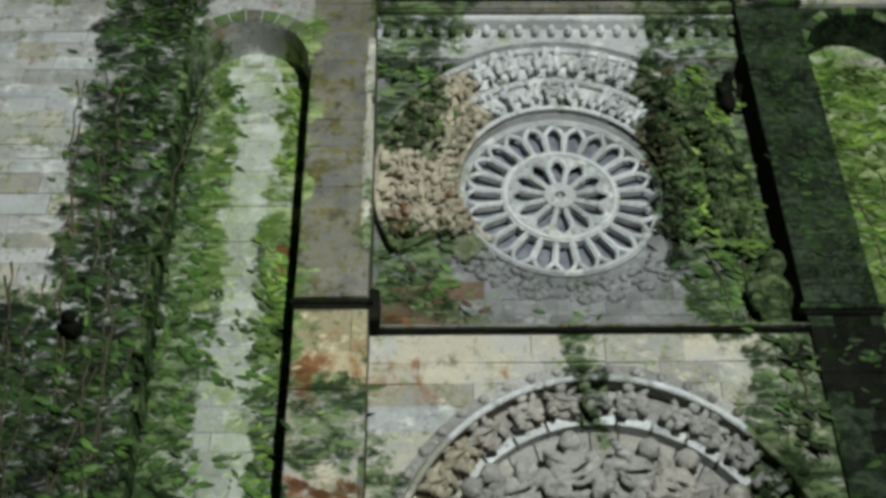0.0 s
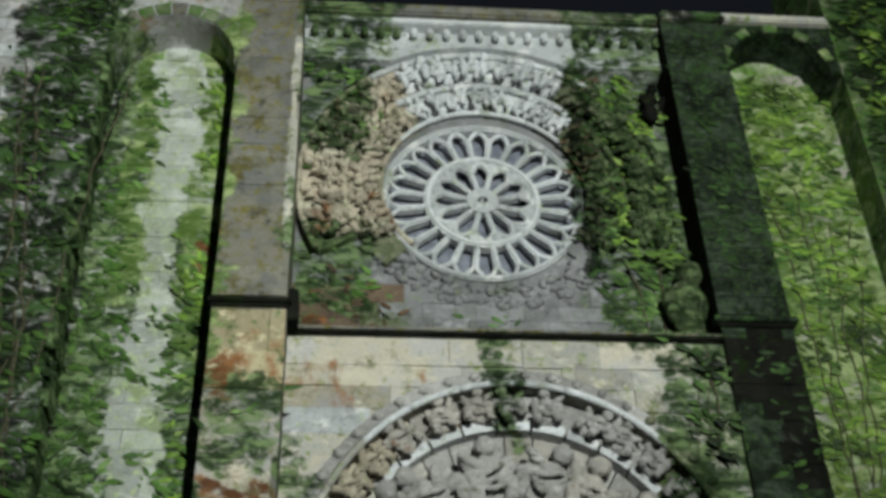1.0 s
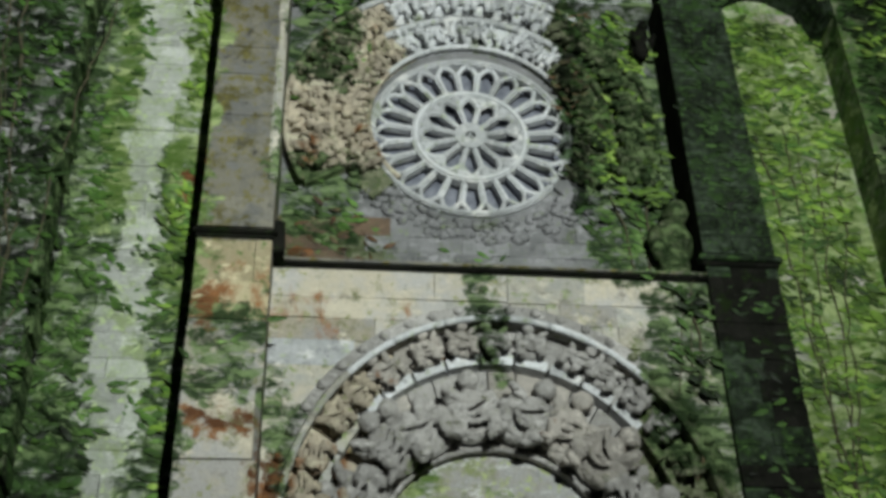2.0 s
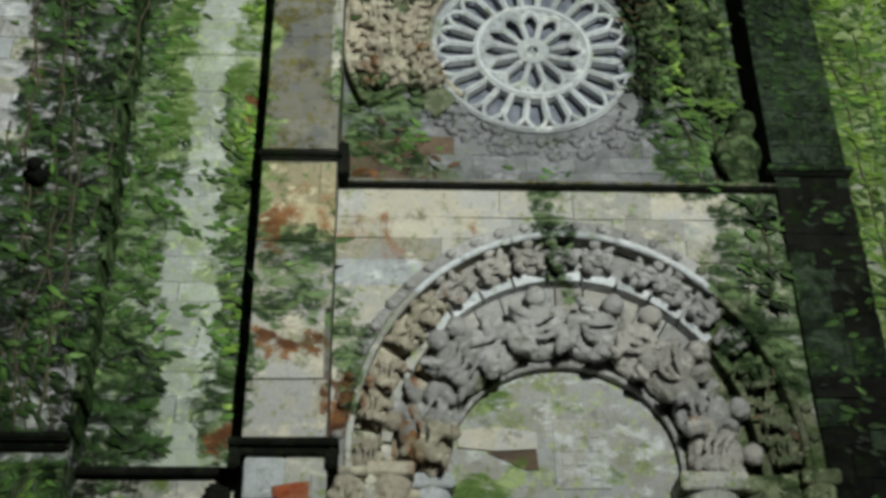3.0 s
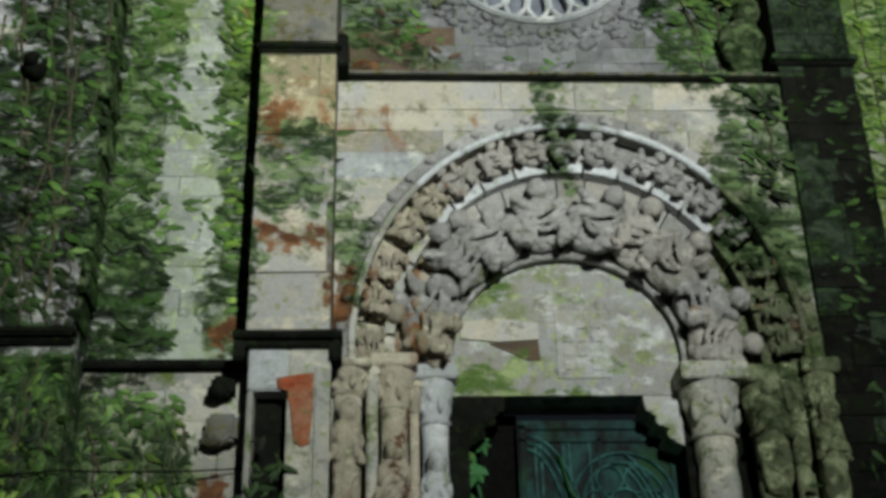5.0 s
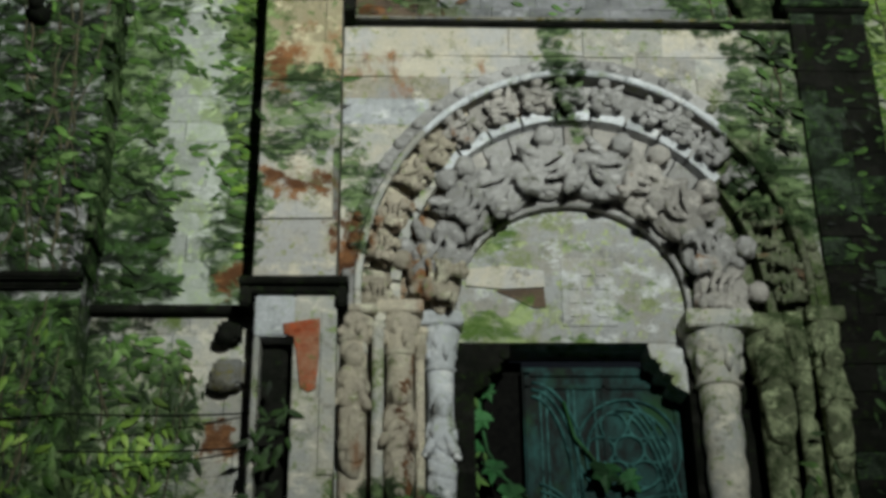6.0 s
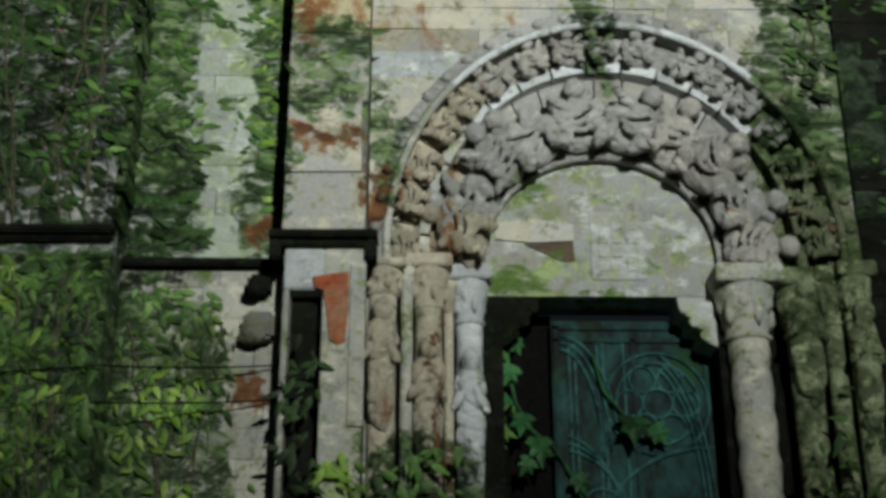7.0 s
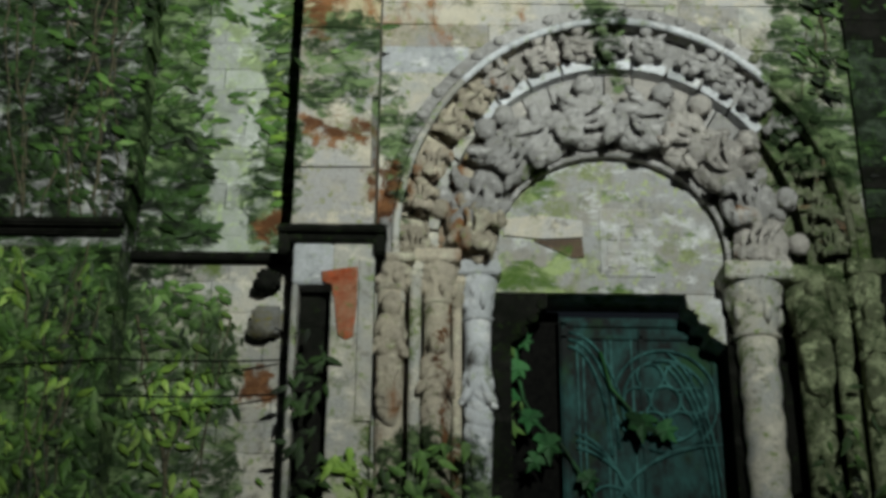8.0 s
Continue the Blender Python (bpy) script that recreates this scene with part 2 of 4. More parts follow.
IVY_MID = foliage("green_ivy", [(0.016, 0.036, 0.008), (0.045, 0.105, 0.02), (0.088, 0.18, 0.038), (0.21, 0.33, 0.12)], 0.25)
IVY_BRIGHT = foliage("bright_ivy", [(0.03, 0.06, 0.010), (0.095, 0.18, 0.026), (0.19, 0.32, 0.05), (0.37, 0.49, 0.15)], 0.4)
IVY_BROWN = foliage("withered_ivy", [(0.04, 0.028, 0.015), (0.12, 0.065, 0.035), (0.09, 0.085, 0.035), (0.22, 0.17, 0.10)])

GLASS, _t, _b = nodes_of("dark_leaded_glass")
_f, _ = noise_fac(_t, 5, 5, 0.3, 0.7)
_t.links.new(mixed(_t, (0.09, 0.10, 0.13), (0.24, 0.25, 0.30), _f), _b.inputs["Base Color"])
_b.inputs["Roughness"].default_value = 0.3

TEAL, _t, _b = nodes_of("verdigris_bronze")
_f, _h = noise_fac(_t, 2.0, 8, 0.42, 0.64, 0.72, stretch=(1.6, 1, 0.8))
_c = mixed(_t, (0.0012, 0.004, 0.004), (0.014, 0.068, 0.064), _f)
_f, _ = noise_fac(_t, 1.2, 4, 0.52, 0.68)
_t.links.new(mixed(_t, _c, (0.01, 0.05, 0.015), _f), _b.inputs["Base Color"])
_b.inputs["Roughness"].default_value = 0.6
_b.inputs["Specular IOR Level"].default_value = 0.12
_bp = node(_t, "ShaderNodeBump", Strength=0.4, Distance=0.03)
_t.links.new(_h, _bp.inputs["Height"])
_t.links.new(_bp.outputs[0], _b.inputs["Normal"])

VERDIGRIS, _t, _b = nodes_of("pale_verdigris")
_f, _h = noise_fac(_t, 4, 6, 0.35, 0.65, 0.7)
_t.links.new(mixed(_t, (0.004, 0.02, 0.02), (0.055, 0.17, 0.16), _f), _b.inputs["Base Color"])
_b.inputs["Roughness"].default_value = 0.7
_b.inputs["Specular IOR Level"].default_value = 0.15

# Black for the cables, and for the shade strip beside the door leaf.
CABLE_AND_SHADE, _t, _b = nodes_of("black_cable_and_shade")
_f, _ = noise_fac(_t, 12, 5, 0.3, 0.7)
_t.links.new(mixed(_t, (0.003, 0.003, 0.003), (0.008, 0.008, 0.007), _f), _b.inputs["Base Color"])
_b.inputs["Roughness"].default_value = 0.9
_b.inputs["Specular IOR Level"].default_value = 0.05

# Near-black plaster: the darkness of the interior put into its colour.
DARK, _t, _b = nodes_of("unlit_interior_plaster")
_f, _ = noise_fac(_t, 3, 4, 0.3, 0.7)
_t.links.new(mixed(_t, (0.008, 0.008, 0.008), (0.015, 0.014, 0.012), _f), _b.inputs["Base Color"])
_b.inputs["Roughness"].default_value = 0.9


# ---------------------------------------------------------------- mesh helpers
def mesh_of(name, bm, material, smooth=False):
    bmesh.ops.recalc_face_normals(bm, faces=bm.faces)
    me = bpy.data.meshes.new(name)
    bm.to_mesh(me)
    bm.free()
    me.materials.append(material)
    if smooth:
        for p in me.polygons:
            p.use_smooth = True
    return me


def part(name, bm, material, parent=None, label="", smooth=False):
    ob = new(name, mesh_of(name, bm, material, smooth))
    ob.parent = parent
    if label:
        ob["label"] = label
    return ob


def empty(name, at=(0, 0, 0)):
    e = new(name)
    e.empty_display_size = 0.2
    e.location = at
    return e


def box(bm, x0, x1, y0, y1, z0, z1, bevel=0.0):
    r = bmesh.ops.create_cube(bm, size=1)["verts"]
    for v in r:
        v.co = Vector(((x0 + x1) / 2 + v.co.x * (x1 - x0), (y0 + y1) / 2 + v.co.y * (y1 - y0), (z0 + z1) / 2 + v.co.z * (z1 - z0)))
    if bevel:
        es = list({e for v in r for e in v.link_edges})
        bmesh.ops.bevel(bm, geom=es, offset=bevel, segments=2, affect="EDGES")
    return bm


def boxed(*a, **k):
    return box(bmesh.new(), *a, **k)


def slab(outline, y0, y1, bm=None):
    """A plate from an outline in x and z, y0 in front and y1 behind."""
    bm = bm or bmesh.new()
    f = [bm.verts.new((x, y0, z)) for x, z in outline]
    k = [bm.verts.new((x, y1, z)) for x, z in outline]
    bm.faces.new(f)
    bm.faces.new(k[::-1])
    n = len(f)
    for i in range(n):
        bm.faces.new((f[i], k[i], k[(i + 1) % n], f[(i + 1) % n]))
    return bm


def arc(cx, cz, rx, rz, a0, a1, n=40):
    return [(cx + rx * math.cos(radians(a0 + (a1 - a0) * i / n)), cz + rz * math.sin(radians(a0 + (a1 - a0) * i / n))) for i in range(n + 1)]


def ring(cx, cz, r0, r1, y0, y1, a0=0, a1=180, n=48, bm=None):
    """An arch ring between two radii (each an x and a z radius)."""
    return slab(arc(cx, cz, *r1, a0, a1, n) + arc(cx, cz, *r0, a1, a0, n), y0, y1, bm)


def roll_moulding(pts, r, bm=None, sides=8, wobble=0.0, closed=False):
    """A round moulding along points."""
    bm = bm or bmesh.new()
    pts = [Vector(p) for p in pts]
    loops = []
    n = len(pts)
    for i, p in enumerate(pts):
        a, b = (pts[i - 1], pts[(i + 1) % n]) if closed else (pts[max(i - 1, 0)], pts[min(i + 1, n - 1)])
        d = (b - a).normalized()
        u = d.orthogonal().normalized() if abs(d.y) > 0.9 else d.cross(Vector((0, 1, 0))).normalized()
        w = d.cross(u)
        rr = r * (1 + random.uniform(-wobble, wobble))
        loops.append([bm.verts.new(p + rr * (math.cos(math.tau * k / sides) * u + math.sin(math.tau * k / sides) * w)) for k in range(sides)])
    for i in range(n if closed else n - 1):
        A, B = loops[i], loops[(i + 1) % n]
        for k in range(sides):
            bm.faces.new((A[k], A[(k + 1) % sides], B[(k + 1) % sides], B[k]))
    if not closed:
        bm.faces.new(loops[0])
        bm.faces.new(loops[-1][::-1])
    return bm


def lump(bm, c, r, rough=0.15, seed=0.0, sub=2, rot=None):
    """A carved swelling: an uneven ellipsoid."""
    vs = bmesh.ops.create_icosphere(bm, subdivisions=sub, radius=1)["verts"]
    m = Euler(rot or (0, 0, 0)).to_matrix()
    for v in vs:
        k = 1 + rough * noise.noise(v.co * 1.9 + Vector((seed, seed * 1.7, -seed)))
        v.co = m @ Vector((v.co.x * r[0] * k, v.co.y * r[1] * k, v.co.z * r[2] * k)) + Vector(c)


def turned(bm, x, y, profile, sides=16, twist=0.0):
    """A turned shaft from (z, radius) pairs."""
    rows = []
    for z, r in profile:
        rows.append([bm.verts.new((x + r * math.cos(math.tau * k / sides), y + r * math.sin(math.tau * k / sides), z)) for k in range(sides)])
    for A, B in zip(rows, rows[1:]):
        for k in range(sides):
            bm.faces.new((A[k], A[(k + 1) % sides], B[(k + 1) % sides], B[k]))
    bm.faces.new(rows[0][::-1])
    bm.faces.new(rows[-1])
    return bm


BLOCK_MESHES = {}


def block_mesh(mat):
    """Four worn unit blocks for each stone, which all courses share."""
    if mat.name not in BLOCK_MESHES:
        made = []
        for s in range(4):
            bm = boxed(-0.5, 0.5, -0.5, 0.5, -0.5, 0.5)
            front = [e for e in bm.edges if all(v.co.y < 0 for v in e.verts)]
            bmesh.ops.bevel(bm, geom=front, offset=0.03, segments=1, affect="EDGES")
            rnd = random.Random(s)
            for v in bm.verts:
                v.co += Vector((rnd.uniform(-.012, .012), rnd.uniform(-.12, .12) if v.co.y < 0 else 0, rnd.uniform(-.02, .02)))
            made.append(mesh_of("stone_block", bm, mat))
        BLOCK_MESHES[mat.name] = made
    return BLOCK_MESHES[mat.name]


def courses(parent, x0, x1, z0, z1, y, pick, seed, long=(0.55, 1.15), high=(0.27, 0.42), keep=None):
    """Coursed ashlar on a wall face at y: each block an object of its own, proud of the joints by a little."""
    rnd = random.Random(seed)
    z = z0
    while z < z1 - 0.08:
        h = min(rnd.uniform(*high), z1 - z)
        if z1 - z - h < 0.12:
            h = z1 - z
        x = x0 - rnd.uniform(0, 0.4)
        while x < x1 - 0.05:
            w = rnd.uniform(*long)
            a, b = max(x, x0), min(x + w, x1)
            x += w
            if b - a < 0.1:
                continue
            if keep:
                got = keep(a, b, z, z + h)
                if not got:
                    continue
                a, b = got
            d = rnd.uniform(0.012, 0.03)
            mat = pick((a + b) / 2, z + h / 2, rnd)
            ob = new("stone_block", rnd.choice(block_mesh(mat)))
            ob.parent = parent
            ob.location = ((a + b) / 2, y - d / 2 + 0.01, z + h / 2)
            ob.scale = (b - a - 0.006, d + 0.02, h - 0.006)
        z += h


def ivy(name, label, mat, seed, fields, size=(0.08, 0.25), deep=0.03):
    """Leaf shapes on wall faces that stand for projected ivy. Each field: x0, x1, z0, z1, y of the wall, leaves for a
    square metre.
    """
    rng = np.random.default_rng(seed)
    verts, faces = [], []
    # long, drooping, slightly cupped leaves
    shape = np.array([(0, 0, 0), (-0.16, -0.02, 0.22), (-0.21, 0.0, 0.5), (-0.13, 0.02, 0.85), (0, 0.02, 1.25), (0.13, 0.02, 0.85), (0.21, 0.0, 0.5), (0.16, -0.02, 0.22), (0, -0.05, 0.5)])
    tri = [(0, 1, 8), (1, 2, 8), (2, 3, 8), (3, 4, 8), (4, 5, 8), (5, 6, 8), (6, 7, 8), (7, 0, 8)]
    for x0, x1, z0, z1, y, dense in fields:
        count = int((x1 - x0) * (z1 - z0) * dense * 1.6)
        for _ in range(count):
            x, z = rng.uniform(x0, x1), rng.uniform(z0, z1)
            clump = noise.fractal(Vector((x * 1.15 + seed, z * 1.15, seed * 0.7)), 1.0, 2.0, 4)
            edge = min(x - x0, x1 - x, 0.35) / 0.35 * 0.5 + min(z - z0, z1 - z, 0.5) / 0.5 * 0.5
            if clump + (edge - 0.75) * 0.9 + rng.uniform(-0.12, 0.12) < -0.04:
                continue
            s = rng.uniform(*size)
            lie = noise.noise(Vector((x * 0.7, z * 0.7, seed * 3.1)))
            a = (math.pi / 2 if rng.uniform() < 0.62 else -math.pi / 2) + 0.30 + lie * 0.9 + rng.normal(0, 0.45)
            if z < 7.4:
                a = rng.normal(math.pi, 1.0)
            tilt, turn = rng.normal(0.05, 0.08), rng.normal(0, 0.12)
            m = Euler((tilt, a, turn)).to_matrix()
            M = np.array(m) * s
            base = len(verts)
            o = np.array((x, y - 0.022 - rng.uniform(0, deep), z))
            verts.extend((shape @ M.T + o).tolist())
            faces.extend([(base + i, base + j, base + k) for i, j, k in tri])
    me = bpy.data.meshes.new(name)
    me.from_pydata(verts, [], faces)
    me.materials.append(mat)
    return tagged(new(name, me), label, "ivy", kind="stuff")


def fused(name, bm, voxel, mat, chisel, seed):
    """One carved skin over overlapping swellings, with chisel marks and folds."""
    raw = bpy.data.meshes.new(name)
    bm.to_mesh(raw)
    bm.free()
    ob = new(name, raw)
    mod = ob.modifiers.new("skin", "REMESH")
    mod.mode, mod.voxel_size, mod.use_smooth_shade = "VOXEL", voxel, True
    skin = bpy.data.meshes.new_from_object(ob.evaluated_get(bpy.context.evaluated_depsgraph_get()))
    ob.modifiers.clear()
    ob.data = skin
    skin.name = name
    skin.materials.clear()
    skin.materials.append(mat)
    shift = Vector((seed * 1.3, seed * 0.7, 0))
    for v in skin.vertices:
        q = v.co / chisel
        sway = noise.noise(q * 2.6 + shift)
        fold = abs(math.sin(q.z * 9 + q.x * 7 + sway * 7)) if q.z < 0.72 else 0.6
        v.co += v.normal * chisel * (0.012 - 0.10 * max(0.3 - fold, 0) + 0.014 * noise.noise(q * 15 + shift))
    for poly in skin.polygons:
        poly.use_smooth = True
    return ob


SKINS = {}


def figure(name, seed, h, mat, standing=False):
    """A weathered carved figure about h high, feet at the origin, facing -y; one plain mesh."""
    key = (seed, h, standing)
    if key in SKINS:
        skin = SKINS[key].copy()
        skin.materials[0] = mat
        return new(name, skin)
    rnd = random.Random(seed)
    bm = bmesh.new()
    s = h
    j = lambda k: rnd.uniform(-k, k)
    lean = j(0.10)
    if standing:
        lump(bm, (0, 0, 0.30 * s), (0.15 * s, 0.12 * s, 0.34 * s), 0.3, seed)
        lump(bm, (j(.02) * s, -0.02 * s, 0.63 * s), (0.17 * s, 0.13 * s, 0.2 * s), 0.3, seed + 3)
    else:
        # seated: a lap with two knees, shins, a bent body, one raised arm, cloth slung across
        up = rnd.choice((-1, 1))
        lump(bm, (j(.04) * s, 0.04 * s, 0.18 * s), ((0.27 + j(.04)) * s, 0.15 * s, 0.19 * s), 0.3, seed)
        for side in (-1, 1):
            kz = (0.33 + side * up * 0.07 + j(.03)) * s
            kx = side * (0.17 + j(.04)) * s
            lump(bm, (kx, -0.20 * s, kz), (0.115 * s, 0.16 * s, 0.10 * s), 0.2, seed + side, rot=(0.25, j(.5), j(.5)))
            lump(bm, (kx * 1.05, -0.24 * s, kz - 0.19 * s), (0.075 * s, 0.08 * s, 0.17 * s), 0.2, seed + 40 + side, rot=(0, side * 0.2 + j(.3), 0))
            lump(bm, (kx * 1.1 + j(.03) * s, -0.27 * s, 0.02 * s), (0.085 * s, 0.10 * s, 0.05 * s), 0.2, seed + 50 + side)
        lump(bm, (lean * s, 0.0, 0.54 * s), ((0.19 + j(.03)) * s, 0.15 * s, 0.21 * s), 0.25, seed + 3, rot=(0, lean * 2, 0))
        lump(bm, (lean * s + up * 0.20 * s, -0.16 * s, (0.62 + j(.1)) * s), (0.06 * s, 0.08 * s, 0.17 * s), 0.2, seed + 33, rot=(0.3, up * (0.5 + j(.5)), 0))
        for k in range(3):
            u0, u1 = Vector((-up * 0.21, -0.10, 0.66 - 0.10 * k)), Vector((up * (0.22 - 0.05 * k), -0.19, 0.40 - 0.08 * k))
            sag = Vector((0, -0.13, -0.10 - 0.03 * k))
            roll_moulding([(u0.lerp(u1, i / 6) + sag * (4 * (i / 6) * (1 - i / 6))) * s + Vector((lean * s, 0, 0)) for i in range(7)], 0.030 * s, bm, 6)
    for side in (-1, 1):
        lump(bm, (side * 0.20 * s + lean * s, -0.04 * s, (0.55 + j(.05)) * s), (0.075 * s, 0.10 * s, 0.18 * s), 0.3, seed + 4 + side, rot=(0.3, side * 0.4 + j(.4), 0))
    hx = lean * 1.6 + j(.05)
    lump(bm, (hx * s, -0.10 * s, 0.86 * s), (0.105 * s, 0.13 * s, 0.145 * s), 0.15, seed + 9)
    lump(bm, ((hx + j(.02)) * s, -0.02 * s, 0.90 * s), (0.12 * s, 0.10 * s, 0.11 * s), 0.2, seed + 10)
    lump(bm, (0, 0.14 * s, 0.36 * s), (0.17 * s, 0.08 * s, 0.34 * s), 0.2, seed + 12)
    ob = fused(name, bm, 0.021 * s, mat, s, seed)
    SKINS[key] = ob.data
    return ob


# ---------------------------------------------------------------- ground and the sides that close the place
ground = tagged(part("ground", boxed(-400, 400, -400, 400, -0.4, 0), GROUND), "grey stone paving of the church square", "ground", kind="structure")

# ---------------------------------------------------------------- left buttress and its ledge
N_FRONT, BACK = 14.6, 15.4
left_buttress = tagged(part("wall_buttress_west", boxed(-14, -3.9, N_FRONT + 0.01, 17, 0, 25), BUTTRESS), "broad grey granite buttress with projected ivy at its corner", "wall", kind="structure")


def pick_left(x, z, r):
    return r.choice((WHITE, BUTTRESS, BUTTRESS, BUTTRESS, PALE)) if x < -5.0 and z > 11.5 else BUTTRESS


courses(left_buttress, -7.2, -3.9, 7.75, 20.5, N_FRONT, pick_left, 11, long=(0.6, 1.3))

z = 7.8
while z < 20.4:
    h = random.uniform(0.3, 0.42)
    q = new("quoin", random.choice(block_mesh(GREEN_LIT)))
    q.parent = left_buttress
    out = random.choice((0.03, 0.09))
    q.location, q.scale = (-3.9 + out / 2, N_FRONT + 0.2 + random.uniform(-0.02, 0.1), z + h / 2), (out + 0.03, random.uniform(0.4, 0.6), h - 0.03)
    z += h

# ---------------------------------------------------------------- left niche
niche_w = tagged(part("wall_niche_west", boxed(-3.9, -1.6, BACK + 0.01, 17, 0, 25), NICHE), "tall arched niche wall of pale green-lit granite", "wall", kind="structure")


def arch_keep(cx, cz, rx, rz, inside, foot):
    """Keeps blocks inside or outside an arch."""
    def keep(a, b, z0, z1):
        zz = z1 if inside else z0
        if inside and zz <= cz:
            return (a, b)
        q = 1 - (max(zz - cz, 0) / rz) ** 2
        if inside:
            if q <= 0:
                return None
            w = rx * math.sqrt(q)
            a, b = max(a, cx - w), min(b, cx + w)
            return (a, b) if b - a > 0.1 else None
        if q <= 0:
            return (a, b)
        w = rx * math.sqrt(q)
        if (a + b) / 2 < cx:
            b = min(b, cx - w)
        else:
            a = max(a, cx + w)
        return (a, b) if b - a > 0.12 else None
    return keep


def pick_niche(x, z, r):
    return NICHE_PALE


courses(niche_w, -3.9, -1.78, 7.55, 18.2, BACK, pick_niche, 12, long=(0.6, 1.2), keep=arch_keep(-2.83, 17.0, 1.07, 1.1, True, 0))
# spandrel with the round arch head
sp = [(-3.9, 17.0)] + arc(-2.83, 17.0, 1.0, 1.05, 180, 0, 24) + [(-1.78, 17.0), (-1.78, 25), (-3.9, 25)]
spandrel_w = tagged(part("wall_arch_west", slab(sp, N_FRONT + 0.005, BACK + 0.02), BUTTRESS), "round arch head of green-lit granite over the niche", "wall", kind="structure")
for i in range(13):
    a0 = 180 - i * 180 / 13
    v = part("voussoir", ring(-2.83, 17.0, (1.005, 1.055), (1.27, 1.32), N_FRONT - random.uniform(0.01, 0.03), N_FRONT + 0.02, a0 - 0.8, a0 - 180 / 13 + 0.8, 3), GREEN_LIT if i % 3 else GREY, spandrel_w)

# ---------------------------------------------------------------- left pier
P0, P1 = -1.78, -0.73
pier_w = tagged(part("wall_pier_west", boxed(P0, P1, N_FRONT + 0.01, 16.6, 7.72, 23), GREY), "slim dark granite pier with projected orange and green tints", "wall", kind="structure")


def pick_pier(x, z, r):
    if z > 12.3:
        return GREY
    return OCHRE_LIT if z > 10.4 else SPANDREL


courses(pier_w, P0, P1, 12.15, 22, N_FRONT, lambda x, z, r: GREY, 14, long=(1.2, 1.4), high=(0.5, 0.9))
courses(pier_w, P0, P1, 7.75, 11.92, N_FRONT, pick_pier, 15, long=(1.2, 1.4), high=(0.45, 0.8))
# String course and cap in black, their shadow lines put into the colour.
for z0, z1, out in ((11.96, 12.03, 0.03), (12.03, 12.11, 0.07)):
    part("string_course", boxed(P0 - out, P1 + out, N_FRONT - out, N_FRONT + 0.05, z0, z1, bevel=0.015), SHADE_BLACK, pier_w)
part("cap_moulding", boxed(P0 - 0.16, P1 + 0.16, N_FRONT - 0.14, N_FRONT + 0.3, 7.60, 7.70, bevel=0.02), SHADE_BLACK, pier_w)
part("cap_moulding", boxed(P0 - 0.02, P1 + 0.02, N_FRONT - 0.05, N_FRONT + 0.3, 7.50, 7.60, bevel=0.02), SHADE_BLACK, pier_w)
# Black boxes at both ends, shaped as the side shadows of the cap.
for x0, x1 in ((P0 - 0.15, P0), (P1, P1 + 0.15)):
    part("cap_bracket", boxed(x0, x1, N_FRONT - 0.08, N_FRONT + 0.3, 7.32, 7.60, bevel=0.03), SHADE_BLACK, pier_w)
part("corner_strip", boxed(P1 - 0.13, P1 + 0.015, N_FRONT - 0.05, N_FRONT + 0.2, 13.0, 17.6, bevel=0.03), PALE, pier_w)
# lower pier: a deep slot, its shade painted as a black back, beside a red projected patch
pier_low = tagged(part("wall_pier_base_west", boxed(P0 + 0.05, P1, N_FRONT + 0.35, 16.6, 0, 7.5), SHADE_BLACK), "pier foot of pale granite with a deep dark slot", "wall", kind="structure")
part("pier_face", boxed(-1.24, P1, N_FRONT + 0.02, N_FRONT + 0.36, 0, 7.5, bevel=0.02), PALE, pier_low)
part("pier_face", boxed(P0 + 0.05, -1.24, N_FRONT + 0.02, N_FRONT + 0.36, 6.95, 7.5, bevel=0.02), WHITE, pier_low)
part("pier_face", boxed(P0 + 0.05, -1.66, N_FRONT + 0.02, N_FRONT + 0.36, 0, 6.95, bevel=0.02), PALE, pier_low)
part("red_panel", slab([(-1.37, 7.10), (-1.1, 7.15), (-0.92, 7.17), (-0.92, 6.67), (-0.95, 6.26), (-1.04, 6.22), (-1.14, 6.28), (-1.18, 6.6), (-1.2, 6.75), (-1.235, 6.93), (-1.36, 6.98)], N_FRONT - 0.01, N_FRONT + 0.03), RED, pier_low, "red projected patch coloured on the stone")
part("edge_strip", boxed(-0.90, P1 + 0.02, N_FRONT - 0.02, N_FRONT + 0.03, 5.2, 7.3, bevel=0.01), PALE, pier_low)

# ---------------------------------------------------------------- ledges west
# Sill and ledge painted black for the dark lines of their unlit undersides.
sill = tagged(part("trim_ledge_west", boxed(-3.9, -1.83, 15.05, BACK + 0.05, 7.43, 7.54, bevel=0.02), SHADE_BLACK), "granite sill under the niche in shade black", "ledge", kind="structure")
ledge_b = tagged(part("trim_ledge_buttress", boxed(-9, -3.88, N_FRONT - 0.18, N_FRONT + 0.05, 7.63, 7.74, bevel=0.03), SHADE_BLACK), "moulded ledge round the buttress in shade black", "ledge", kind="structure")
part("moulding", boxed(-9, -3.89, N_FRONT - 0.10, N_FRONT + 0.05, 7.54, 7.63, bevel=0.03), SHADE_BLACK, ledge_b)
wall_low_w = tagged(part("wall_low_west", boxed(-3.9, P0 + 0.05, 15.25, 17, 0, 7.43), NICHE), "pale lower wall under the niche with projected ivy", "wall", kind="structure")
courses(wall_low_w, -3.9, -1.75, 3.2, 7.42, 15.24, lambda x, z, r: PALE, 16, long=(0.5, 0.9))
